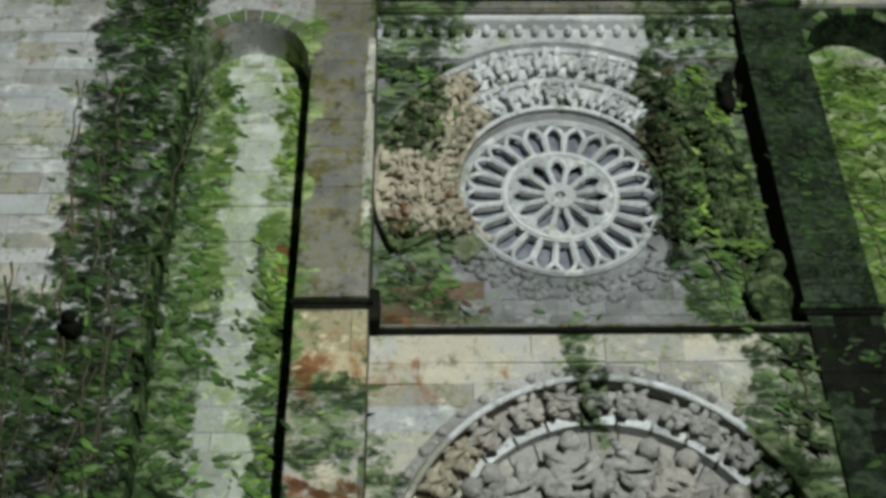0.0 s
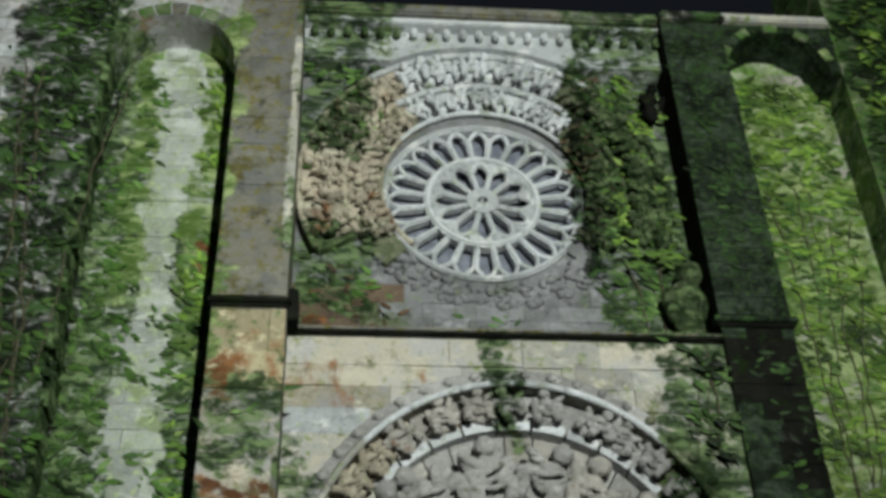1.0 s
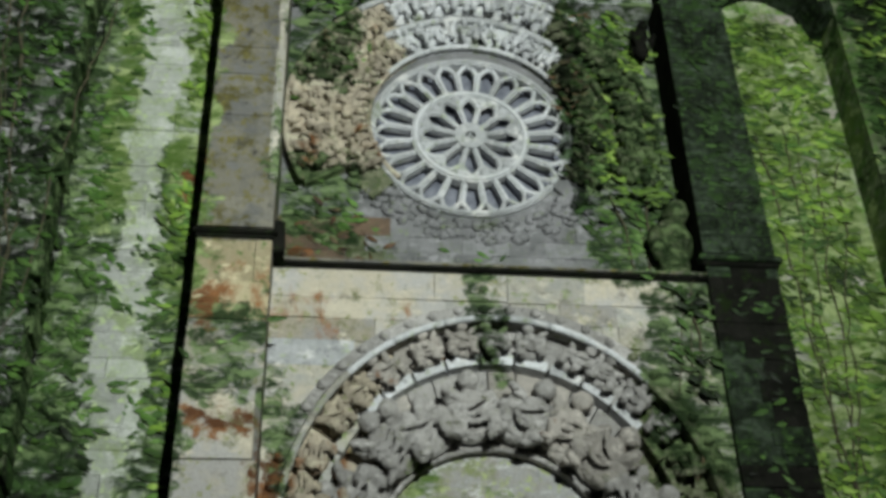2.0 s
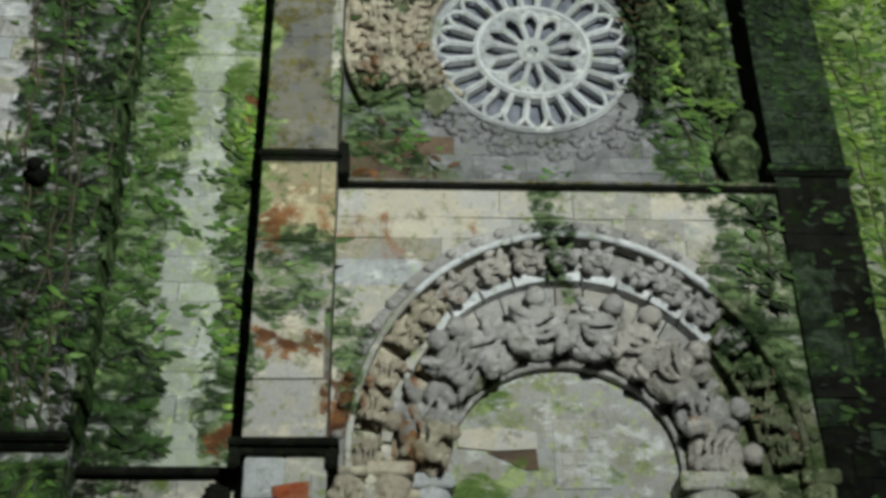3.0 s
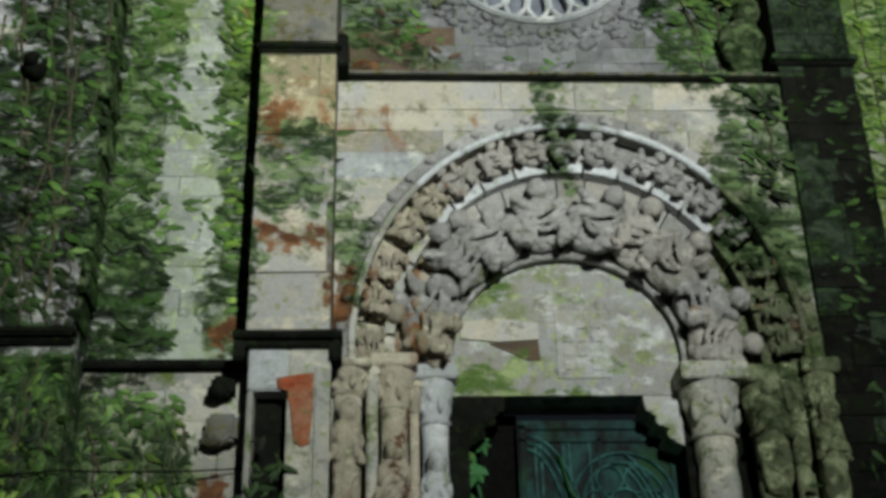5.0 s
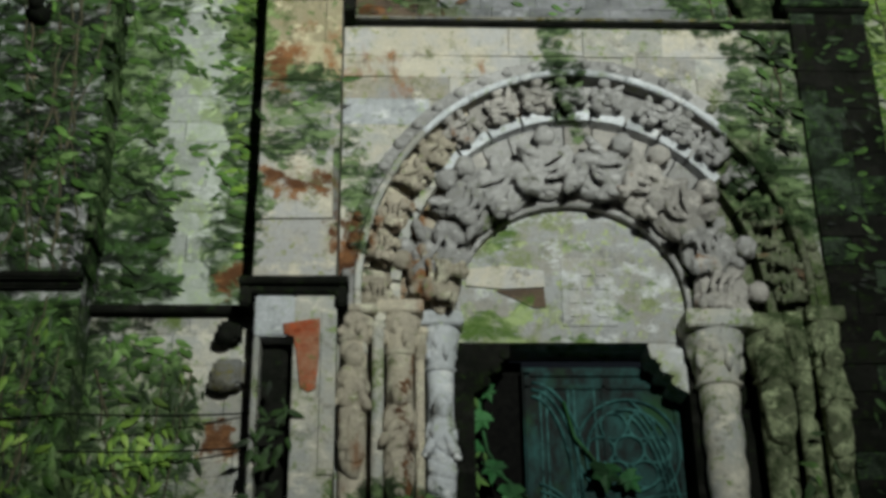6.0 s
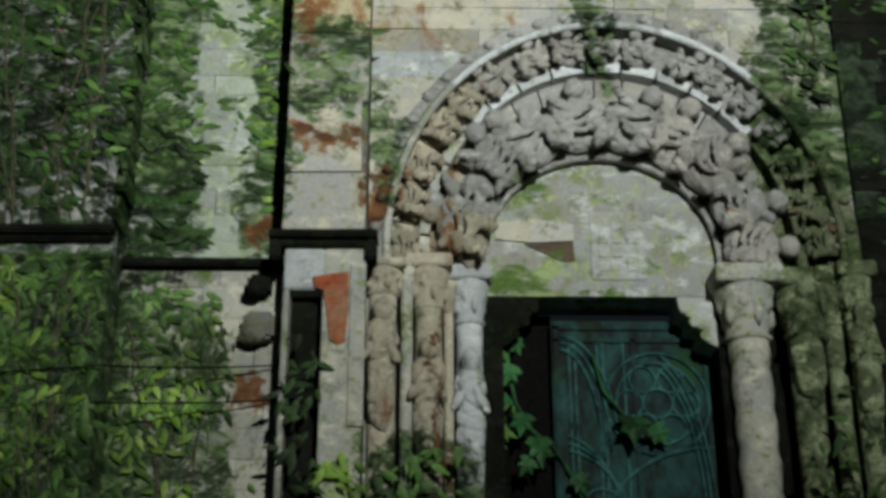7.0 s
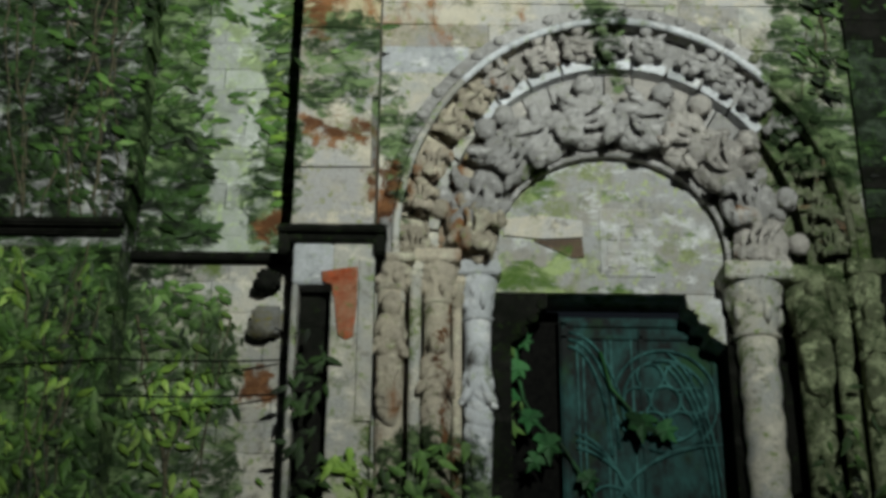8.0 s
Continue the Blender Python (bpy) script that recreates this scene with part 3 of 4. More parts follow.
courses(left_buttress, -7.2, -3.9, 3.2, 7.4, N_FRONT, lambda x, z, r: r.choice((GREEN_LIT, NICHE)), 17)

# ---------------------------------------------------------------- upper bay with the rose
E_FRONT, EX0, EX1 = 15.2, 5.78, 6.9
UP = 16.0
RX, RZ, RR = 2.38, 15.23, 1.66
lowh = [(-0.8, 11.9), (EX0, 11.9), (EX0, RZ)] + arc(RX, RZ, RR - 0.05, RR - 0.05, 0, -180, 40) + [(-0.8, RZ)]
uph = [(-0.8, RZ)] + arc(RX, RZ, RR - 0.05, RR - 0.05, 180, 0, 40) + [(EX0, RZ), (EX0, 19.3), (-0.8, 19.3)]
bay = part("wall_bay_upper", slab(uph, UP, UP + 0.7, slab(lowh, UP, UP + 0.7)), SLATE)
tagged(bay, "granite bay wall round the rose window", "wall", kind="structure")
# Brown and green blocks at the left repeat the projected tones.
courses(bay, -0.72, EX0, 12.2, 13.45, UP, lambda x, z, r: SLATE if x > 0.9 else r.choice((BROWN, BROWN, CARVED_GREEN)), 21, long=(0.5, 0.9))

rose = tagged(empty("window_1", (RX, UP, RZ)), "round rose window of pale carved granite tracery with dark glass", "window", kind="structure")


def rose_part(name, bm, mat, label="", smooth=False):
    bmesh.ops.translate(bm, verts=bm.verts, vec=(-RX, -UP, -RZ))
    return part(name, bm, mat, rose, label, smooth)


bm = bmesh.new()
bmesh.ops.create_circle(bm, cap_ends=True, radius=RR, segments=64, matrix=pose(RX, UP + 0.22, RZ, 90))
rose_part("pane", bm, GLASS, "dark leaded glass")
rose_part("rim", ring(RX, RZ, (1.60, 1.60), (1.71, 1.71), UP - 0.08, UP + 0.1, 0, 360, 72), WHITE)
rose_part("middle_ring", ring(RX, RZ, (0.86, 0.86), (1.0, 1.0), UP - 0.05, UP + 0.12, 0, 360, 72), WHITE)
rose_part("ring_roll", roll_moulding([(x, UP - 0.06, z) for x, z in arc(RX, RZ, 0.93, 0.93, 0, 360, 60)[:-1]], 0.035, closed=True), WHITE)
rose_part("ring_roll", roll_moulding([(x, UP - 0.09, z) for x, z in arc(RX, RZ, 1.66, 1.66, 0, 360, 72)[:-1]], 0.036, closed=True), WHITE)
rose_part("hub", ring(RX, RZ, (0.09, 0.09), (0.27, 0.27), UP - 0.06, UP + 0.12, 0, 360, 32), WHITE)
cross = boxed(RX - 0.09, RX + 0.09, UP + 0.0, UP + 0.08, RZ - 0.015, RZ + 0.015)
rose_part("hub_cross", box(cross, RX - 0.015, RX + 0.015, UP, UP + 0.08, RZ - 0.09, RZ + 0.09), WHITE)


def spoke(r0, r1, w0, w1, ang):
    """A tapering bar of tracery with a small roll on its face."""
    c, s = math.cos(ang), math.sin(ang)
    out = [(RX + r * c - o * s, RZ + r * s + o * c) for r, o in ((r0, -w0), (r1, -w1), (r1, w1), (r0, w0))]
    b = slab(out, UP - 0.02, UP + 0.12)
    return roll_moulding([(RX + r0 * c, UP - 0.03, RZ + r0 * s), (RX + r1 * c, UP - 0.03, RZ + r1 * s)], w0 * 0.62, b, 6)


OUT, INN = 24, 12
for i in range(OUT):
    a = math.tau * (i + 0.5) / OUT
    rose_part("spoke", spoke(0.97, 1.45, 0.046, 0.058, a), WHITE)
    # the pointed head between two bars
    m = a + math.pi / OUT
    head = bmesh.new()
    for side in (-1, 1):
        b0 = m + side * math.pi / OUT
        pts = [(RX + 1.38 * math.cos(b0), UP + 0.0, RZ + 1.38 * math.sin(b0)), (RX + 1.52 * math.cos(m + side * 0.07), UP - 0.01, RZ + 1.52 * math.sin(m + side * 0.07)), (RX + 1.63 * math.cos(m), UP, RZ + 1.63 * math.sin(m))]
        roll_moulding(pts, 0.042, head, 6)
    rose_part("tracery_head", head, WHITE)
for i in range(INN):
    a = math.tau * (i + 0.5) / INN
    rose_part("inner_spoke", spoke(0.24, 0.70, 0.04, 0.05, a), WHITE)
    m = a + math.pi / INN
    head = bmesh.new()
    for side in (-1, 1):
        b0 = m + side * math.pi / INN
        pts = [(RX + 0.66 * math.cos(b0), UP, RZ + 0.66 * math.sin(b0)), (RX + 0.80 * math.cos(m + side * 0.12), UP - 0.01, RZ + 0.80 * math.sin(m + side * 0.12)), (RX + 0.87 * math.cos(m), UP, RZ + 0.87 * math.sin(m))]
        roll_moulding(pts, 0.06, head, 6)
    lump(head, (RX + 0.80 * math.cos(a), UP - 0.02, RZ + 0.80 * math.sin(a)), (0.11, 0.07, 0.11), 0.2, i, 1)
    rose_part("inner_tracery_head", head, WHITE)

# arch rings with carved figures over the rose
AX, AZ = 2.42, 15.45
arch_up = tagged(empty("trim_archivolt_upper", (AX, UP, AZ)), "double arch of carved granite figures round the rose window", "arch", kind="structure")


def up_part(name, bm, mat, smooth=False):
    bmesh.ops.translate(bm, verts=bm.verts, vec=(-AX, -UP, -AZ))
    return part(name, bm, mat, arch_up, "", smooth)


# White middle, brown and green sides: the projected strip put into the stone.
def tone_up(x):
    return WHITE if 1.2 < x < 3.8 else (WARM if x < 1.3 else CARVED_GREEN)


for r0, r1, y0 in ((1.74, 2.36, UP - 0.10), (2.40, 3.12, UP - 0.16)):
    n = 21 if r0 < 2 else 28
    for i in range(n):
        lo, span = (-45, 270) if r0 < 2 else (-28, 236)
        a0, a1 = lo + span * i / n, lo + span * (i + 1) / n
        xm = AX + r1 * math.cos(radians((a0 + a1) / 2))
        up_part("voussoir", ring(AX, AZ, (r0, r0), (r1, r1), y0 + random.uniform(0, 0.02), UP + 0.02, a0 + 0.25, a1 - 0.25, 4), tone_up(xm) if AZ + r1 * math.sin(radians((a0 + a1) / 2)) > 14.7 else (SLATE if xm > 0.8 else CARVED_GREEN))
for r, y0, t in ((2.38, UP - 0.16, 0.06), (3.14, UP - 0.2, 0.06), (1.76, UP - 0.12, 0.045)):
    for a0 in range(-45, 225, 27) if r < 2 else range(-27, 207, 26):
        xm = AX + r * math.cos(radians(a0 + 13.5))
        up_part("roll_moulding", roll_moulding([(x, y0, z) for x, z in arc(AX, AZ, r, r, a0, a0 + (27 if r < 2 else 26), 12)], t, wobble=0.06), WHITE if 1.0 < xm < 4.0 else tone_up(xm), True)


def figures(cx, cz, r, y, h, n, a0, a1, seed, tone, label, group, shapes, wide=1.0, tall=0.0):
    protos = {}
    for i in range(n):
        a = radians(a0 + (a1 - a0) * (i + 0.5) / n)
        mat = tone(cx + r[0] * math.cos(a))
        k = (mat.name, i % shapes)
        m = pose(cx + r[0] * math.cos(a), y, cz + r[1] * math.sin(a)) @ Matrix.Rotation(math.pi / 2 - a + random.uniform(-.28, .28), 4, "Y") @ Matrix.Diagonal((wide, 1, 1 + tall * math.sin(a), 1))
        if k not in protos:
            f = figure("carved_figure", seed + i % shapes * 13, h, mat)
            tagged(f, label(mat), "relief figure", group)
            f.matrix_world = m
            protos[k] = (f, m)
        else:
            c = copy_thing(protos[k][0], Matrix())
            c.matrix_world = m @ Matrix.Rotation(random.uniform(-.3, .3), 4, "Z")


def carved_label(mat):
    return {"white_granite": "pale worn granite figure carved on the arch", "buff_carved_granite": "buff granite figure carved on the arch", "carved_granite": "worn grey granite figure carved on the arch", "warm_carved_granite": "warm brown granite figure carved on the arch",
            "green_lit_carved_granite": "mossy dark granite figure carved on the arch"}.get(mat.name, "pale granite figure carved on the arch")


figures(AX, AZ, (1.80, 1.80), UP - 0.16, 0.56, 23, -36, 216, 100, tone_up, carved_label, "figures on the arch round the rose", 5)
figures(AX, AZ, (2.46, 2.46), UP - 0.22, 0.66, 28, -26, 206, 200, tone_up, carved_label, "figures on the outer arch round the rose", 5)

# frieze of foliage under the rose
frieze = bmesh.new()
for i in range(190):
    a = random.uniform(198, 342)
    r = random.uniform(1.76, 2.2)
    w = random.uniform(0.035, 0.10)
    lump(frieze, (RX + 0.15 + r * math.cos(radians(a)) * 1.1, UP - 0.03, RZ + r * math.sin(radians(a))), (w * 1.3, w * 0.8, w * 0.8), 0.7, i, 1, rot=(0, random.uniform(-1, 1), 0))
tagged(part("trim_frieze", frieze, SLATE, None, smooth=True), "grey carved foliage frieze under the rose", "frieze", kind="structure")

# top of the bay: corbel table and cornice
CY = 15.6
parapet = tagged(part("wall_parapet", slab([(-0.73, 18.2)] + [(-0.73, 19.1), (EX0, 19.1), (EX0, 18.2)] + arc(AX, AZ, 3.16, 3.16, 60, 120, 20), CY, UP + 0.3), WHITE), "pale granite parapet above the arch", "wall", kind="structure")
# Corbels whiter within the bright projected strip, greener beside it.
for i in range(22):
    x = -0.55 + i * 0.3
    b = boxed(x - 0.06, x + 0.06, CY - 0.16, CY + 0.01, 18.72, 18.92, bevel=0.03)
    lump(b, (x, CY - 0.14, 18.74), (0.075, 0.08, 0.08), 0.15, i, 1)
    part("corbel", b, WHITE if 1 < x < 4 else GREEN_LIT, parapet)
part("cornice", boxed(-0.73, EX0, CY - 0.26, CY + 0.02, 18.93, 19.06, bevel=0.02), WHITE, parapet)
part("cornice", boxed(-0.73, EX0, CY - 0.34, CY + 0.3, 19.10, 19.36, bevel=0.04), GREY, parapet)

# ---------------------------------------------------------------- lower bay with the portal
LOW = 15.3
PX, PZ = 2.54, 7.8
out_r = (3.0, 3.36)
face = [(P1, 0), (P1, 11.98), (EX0, 11.98), (EX0, 0), (min(PX + out_r[0], EX0 - 0.05), 0)] + arc(PX, PZ, *out_r, 0, 180, 48) + [(PX - out_r[0], 0)]
portal_wall = tagged(part("wall_bay_lower", slab(face, LOW + 0.01, 16.0), PALE), "pale ashlar wall round the carved portal", "wall", kind="structure")
# White blocks at the left take the projected pale patch into their colour.
courses(portal_wall, P1, EX0, 7.3, 11.95, LOW, lambda x, z, r: r.choice((PALE, SPANDREL, WHITE if x < 1.8 and z < 11.3 else SPANDREL)) if x < 4.6 else PALE, 31, long=(0.8, 1.7), high=(0.3, 0.42), keep=arch_keep(PX, PZ, out_r[0] + 0.06, out_r[1] + 0.06, False, 0))
ledge = tagged(part("trim_ledge_bay", boxed(P1, EX0, LOW - 0.12, UP + 0.02, 12.04, 12.09, bevel=0.012), GREY), "dark moulded granite ledge across the bay", "ledge", kind="structure")
# Underside shade of the bay ledge painted as black moulding.
part("moulding", boxed(P1, EX0, LOW - 0.09, LOW + 0.05, 11.975, 12.04, bevel=0.02), SHADE_BLACK, ledge)
part("ledge_return", boxed(P1 - 0.02, P1 + 0.16, LOW - 0.45, LOW + 0.1, 11.95, 12.5, bevel=0.02), SHADE_BLACK, ledge)

portal = tagged(empty("trim_archivolt_portal", (PX, LOW, PZ)), "round portal arch of carved granite rings", "arch", kind="structure")


def por_part(name, bm, mat, smooth=False, label=""):
    bmesh.ops.translate(bm, verts=bm.verts, vec=(-PX, -LOW, -PZ))
    return part(name, bm, mat, portal, label, smooth)


# The portal rings turn green at the right with the projected picture.
def tone_por(x):
    return (CARVED, CARVED, CARVED_WARM)[int(abs(x) * 7.3) % 3] if 0.9 < x < 4.7 else (WARM if x <= 0.9 else CARVED_GREEN)


def tone_ring(x):
    return WHITE if 0.6 < x < 4.6 else (PALE if x <= 0.6 else CARVED_GREEN)


TX, TZ, TY = 2.42, 7.65, 15.75
TR = (1.58, 1.63)
rings = (((1.55, 1.45), (2.52, 2.80), 15.62, 20), ((2.56, 2.84), (3.02, 3.38), 15.5, 26))
for r0, r1, y0, n in rings:
    for i in range(n):
        a0, a1 = -7 + 194 * i / n, -7 + 194 * (i + 1) / n
        xm = PX + r1[0] * math.cos(radians((a0 + a1) / 2))
        por_part("voussoir", ring(PX - (0.12 if r0[0] < 2 else 0.02), PZ, r0, r1, y0 + random.uniform(0, 0.02), 16.6, a0 + 0.3, a1 - 0.3, 4), tone_por(xm))
# flat banded rings and the rolls between
for i in range(17):
    a0, a1 = -7 + 194 * i / 17, -7 + 194 * (i + 1) / 17
    xm = PX + 2.6 * math.cos(radians((a0 + a1) / 2))
    por_part("band_block", ring(PX, PZ, (2.46, 2.72), (2.60, 2.88), 15.42 + random.uniform(-0.01, 0.01), 15.9, a0 + 0.5, a1 - 0.5, 4), tone_ring(xm))
for i in range(-1, 13):
    a0 = 15 * i
    xm = PX + 3 * math.cos(radians(a0 + 7.5))
    m = tone_ring(xm)
    por_part("hood_moulding", roll_moulding([(x, LOW - 0.06, z) for x, z in arc(PX, PZ, 3.02, 3.38, a0, a0 + 15, 8)], 0.055, wobble=0.05), m, True)
    por_part("hood_fillet", ring(PX, PZ, (3.08, 3.44), (3.24, 3.60), LOW - 0.07, LOW + 0.02, a0, a0 + 15, 6), CARVED if xm < 4.6 else CARVED_GREEN)
    por_part("tympanum_roll", roll_moulding([(x, 15.62, z) for x, z in arc(PX - 0.12, PZ, 1.57, 1.47, a0, a0 + 15, 8)], 0.04, wobble=0.05), CARVED, True)
for i in range(26):
    a = radians(4 + 172 * i / 25)
    b = bmesh.new()
    lump(b, (PX + 3.16 * math.cos(a), LOW - 0.09, PZ + 3.52 * math.sin(a)), (0.09, 0.06, 0.08), 0.3, i, 1)
    por_part("boss", b, CARVED if -1 < math.cos(a) < 0.6 else CARVED_GREEN, True)
figures(PX - 0.08, PZ, (1.60, 1.54), 15.48, 0.96, 10, -5, 185, 300, tone_por, carved_label, "figures on the inner portal arch", 10, 1.38, 0.10)
figures(PX, PZ, (2.56, 2.84), 15.38, 0.56, 17, -5, 185, 400, tone_por, carved_label, "figures on the outer portal arch", 9, 1.4)

# tympanum and its slabs
tymp = tagged(part("wall_tympanum", slab([(TX - TR[0] - 0.1, 7.27), (TX - TR[0] - 0.1, TZ)] + arc(TX, TZ, TR[0] + 0.1, TR[1] + 0.1, 180, 0, 40) + [(TX + TR[0] + 0.1, 7.27)], TY, TY + 0.3), TYMP), "smooth pale tympanum slab with projected green tints", "tympanum", kind="structure")
part("relief_slab", boxed(2.28, 3.02, TY - 0.03, TY + 0.01, 7.5, 8.5, bevel=0.012), TYMP, tymp)
for i in range(4):
    for k in range(3):
        if (i * 3 + k) % 4 != 1:
            part("relief_bar", boxed(2.38 + 0.19 * k, 2.52 + 0.19 * k, TY - 0.05, TY - 0.02, 7.62 + 0.2 * i, 7.76 + 0.2 * i, bevel=0.008), TYMP, tymp)
part("relief_slab", slab([(0.98, 8.32), (1.5, 8.38), (2.05, 8.30), (2.05, 8.06), (1.5, 8.03), (0.98, 8.08)], TY - 0.045, TY + 0.01), SPANDREL, tymp)
# The brown shadow under the beige slab, built as a thin brown plate.
part("brown_patch", slab([(1.38, 8.01), (2.04, 8.04), (2.06, 7.78), (1.9, 7.76), (1.7, 7.86)], TY - 0.03, TY + 0.01), BROWN, tymp, "brown shadow coloured on the stone")

# lintel, corbels and door
DY = 16.35
D0, D1 = 1.06, 3.91
lintel = tagged(part("trim_lintel", boxed(D0 - 0.15, D1 + 0.05, TY + 0.3, DY + 0.2, 7.27, 7.6, bevel=0.015), TYMP), "granite lintel over the door", "lintel", kind="structure")


def corbel(x, side):
    b = bmesh.new()
    prof = [(0, 7.27), (0.50, 7.27), (0.49, 7.17), (0.42, 7.11), (0.40, 7.01), (0.30, 6.97), (0.27, 6.85), (0.17, 6.81), (0.14, 6.65), (0, 6.57)]
    slab([(x + side * u, z) for u, z in (prof if side > 0 else prof[::-1])], TY + 0.02, DY, b)
    for u, z in ((0.42, 7.11), (0.29, 6.92), (0.15, 6.73)):
        roll_moulding([(x + side * u, TY - 0.01, z), (x + side * u, DY, z)], 0.075, b, 10)
    # The west corbel is coloured black, as if unlit.
    return tagged(part("trim_corbel", b, TYMP if side < 0 else SHADE_BLACK, smooth=False), "scrolled granite corbel under the lintel" if side < 0 else "scrolled corbel under the lintel coloured as unlit", "corbel", kind="structure")


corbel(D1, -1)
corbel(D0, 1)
# Jambs painted near black for their unlit reveals.
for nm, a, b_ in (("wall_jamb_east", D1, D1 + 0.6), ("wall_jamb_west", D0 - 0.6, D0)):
    tagged(part(nm, boxed(a, b_, TY + 0.0, 18.5, 0, 7.27), SHADE_BLACK), "granite door jamb coloured as in shade", "wall", kind="structure")
# Added wall, black for the dark behind the door.
tagged(part("wall_interior", boxed(-1, 7, 19.5, 19.7, 0, 7.6), DARK), "added near-black wall for the dark behind the door", "wall", kind="structure")

door = tagged(empty("door_1", (D1, DY, 0)), "verdigris bronze door with scrolled tracery and a black shade strip", "door", kind="structure")


def door_part(name, bm, mat=TEAL, label="", smooth=False):
    bmesh.ops.translate(bm, verts=bm.verts, vec=(-D1, -DY, 0))
    return part(name, bm, mat, door, label, smooth)


door_part("leaf", boxed(1.76, D1, DY, DY + 0.08, 0.3, 7.12))
# A made-up black strip where the door's left side is only dark.
door_part("side_leaf", boxed(D0, 1.78, DY + 0.22, DY + 0.3, 0.3, 7.27), CABLE_AND_SHADE, "black strip for the dark side of the door")
for x0, x1, z0, z1 in ((1.78, 1.87, 0.3, 7.05), (D1 - 0.1, D1, 0.3, 7.05), (2.83, 2.90, 0.3, 6.95), (1.78, D1, 6.98, 7.10), (1.78, D1, 6.80, 6.86), (1.78, D1, 4.15, 4.22)):
    door_part("stile", boxed(x0, x1, DY - 0.05, DY + 0.01, z0, z1, bevel=0.012))


def door_curve(pts, r=0.022, closed=False):
    door_part("scroll", roll_moulding([(x, DY - 0.03, z) for x, z in pts], r, closed=closed), VERDIGRIS, smooth=True)


for r in (0.70, 0.56, 0.2):
    door_curve(arc(3.16, 5.95, r, r, 0, 360, 40)[:-1], closed=True)
for a in range(0, 360, 60):
    c, sn = math.cos(radians(a)), math.sin(radians(a))
    door_curve(arc(3.16 + 0.38 * c, 5.95 + 0.38 * sn, 0.18, 0.18, 0, 360, 20)[:-1], 0.018, True)
for i in range(3):
    door_curve(arc(1.86, 5.2 + 0.1 * i, 0.55 + 0.1 * i, 1.5, 0, 88, 18))
    door_curve(arc(3.9 - 0.08 * i, 4.2, 1.55 - 0.1 * i, 1.15, 90, 178, 22))
    door_curve(arc(1.86, 3.6, 0.9 + 0.08 * i, 1.9 - 0.1 * i, 0, 85, 22))
    door_curve(arc(3.0, 4.4, 0.86 - 0.07 * i, 2.3 - 0.1 * i, 0, 75, 22))
door_curve(arc(2.35, 4.4, 0.32, 0.4, 0, 360, 20)[:-1], closed=True)
for x in (1.98, 2.06, 2.36, 2.44, 2.72):
    door_part("bar", boxed(x, x + 0.03, DY - 0.025, DY + 0.01, 0.4, 6.8), VERDIGRIS)


# jamb columns
def column(x, y, r, z0, z1, cap, mat, label, twist=False, figure_on=None):
    e = tagged(empty("column", (x, y, 0)), label, "column", "columns of the portal")
    b = bmesh.new()
    prof = [(z0 + (z1 - z0) * i / 30, r * (1 + (0.07 * math.sin(i * 2.2) if twist else 0.025 * math.sin(i * 1.3)))) for i in range(31)]
    turned(b, 0, 0, prof, 16)
    part("shaft", b, mat, e, smooth=True)
    b = bmesh.new()
    turned(b, 0, 0, [(z1, r * 1.02), (z1 + 0.04, r * 1.25), (z1 + 0.09, r * 1.05), (z1 + cap * 0.6, r * 1.45), (z1 + cap * 0.75, r * 1.6)], 16)
    for k in range(10):
        a = math.tau * k / 10
        lump(b, (r * 1.2 * math.cos(a), r * 1.2 * math.sin(a), z1 + cap * (0.35 + 0.2 * (k % 2))), (r * 0.32, r * 0.32, cap * 0.2), 0.3, k + x, 1)
    part("capital", b, mat, e, smooth=True)
    part("abacus", boxed(-r * 1.7, r * 1.7, -r * 1.7, r * 1.7, z1 + cap * 0.75, z1 + cap, bevel=0.02), mat, e)
    b = bmesh.new()
    turned(b, 0, 0, [(0, r * 1.6), (z0 - 0.25, r * 1.6), (z0 - 0.2, r * 1.35), (z0 - 0.1, r * 1.5), (z0, r)], 16)
    part("base", b, mat, e)
    if figure_on:
        b = bmesh.new()
        lump(b, (0, -r * 1.0, 0.50), (r * 0.95, r * 0.75, 0.62), 0.2, x, 3)
        lump(b, (0, -r * 1.1, 1.02), (r * 1.1, r * 0.8, 0.34), 0.2, x + 2, 3)
        lump(b, (r * 0.1, -r * 1.45, 1.42), (0.115, 0.12, 0.15), 0.15, x + 3, 3)
        lump(b, (-r * .6, -r * 1.75, 0.95), (0.06, 0.07, 0.26), 0.2, x + 4, 2, rot=(0, 0.6, 0))
        lump(b, (r * .6, -r * 1.7, 0.9), (0.06, 0.07, 0.24), 0.2, x + 5, 2, rot=(0, -0.5, 0))
        o = fused("carved_statue", b, 0.028, mat, 1.7, x)
        o.parent = e
        o.location = (0, 0, figure_on)
        o["label"] = "standing figure carved on the shaft"
    return e


column(-0.52, 15.32, 0.18, 1.2, 7.08, 0.46, WARM, "warm granite jamb column with a carved standing figure", figure_on=5.42)
column(0.08, 15.45, 0.18, 1.2, 6.94, 0.72, WARM, "thick warm granite column with a carved capital", figure_on=4.95)
column(0.62, 15.80, 0.18, 1.2, 6.84, 0.80, WHITE, "pale granite jamb column with a worn capital", figure_on=4.9)
column(-0.205, 15.30, 0.08, 1.2, 7.28, 0.25, PALE, "slender pale granite colonnette")
column(0.34, 15.55, 0.065, 1.2, 6.94, 0.45, WARM, "slender warm granite colonnette")
column(4.27, 15.62, 0.26, 1.2, 6.58, 0.97, PALE, "pale granite column carved with braided bands", twist=True)
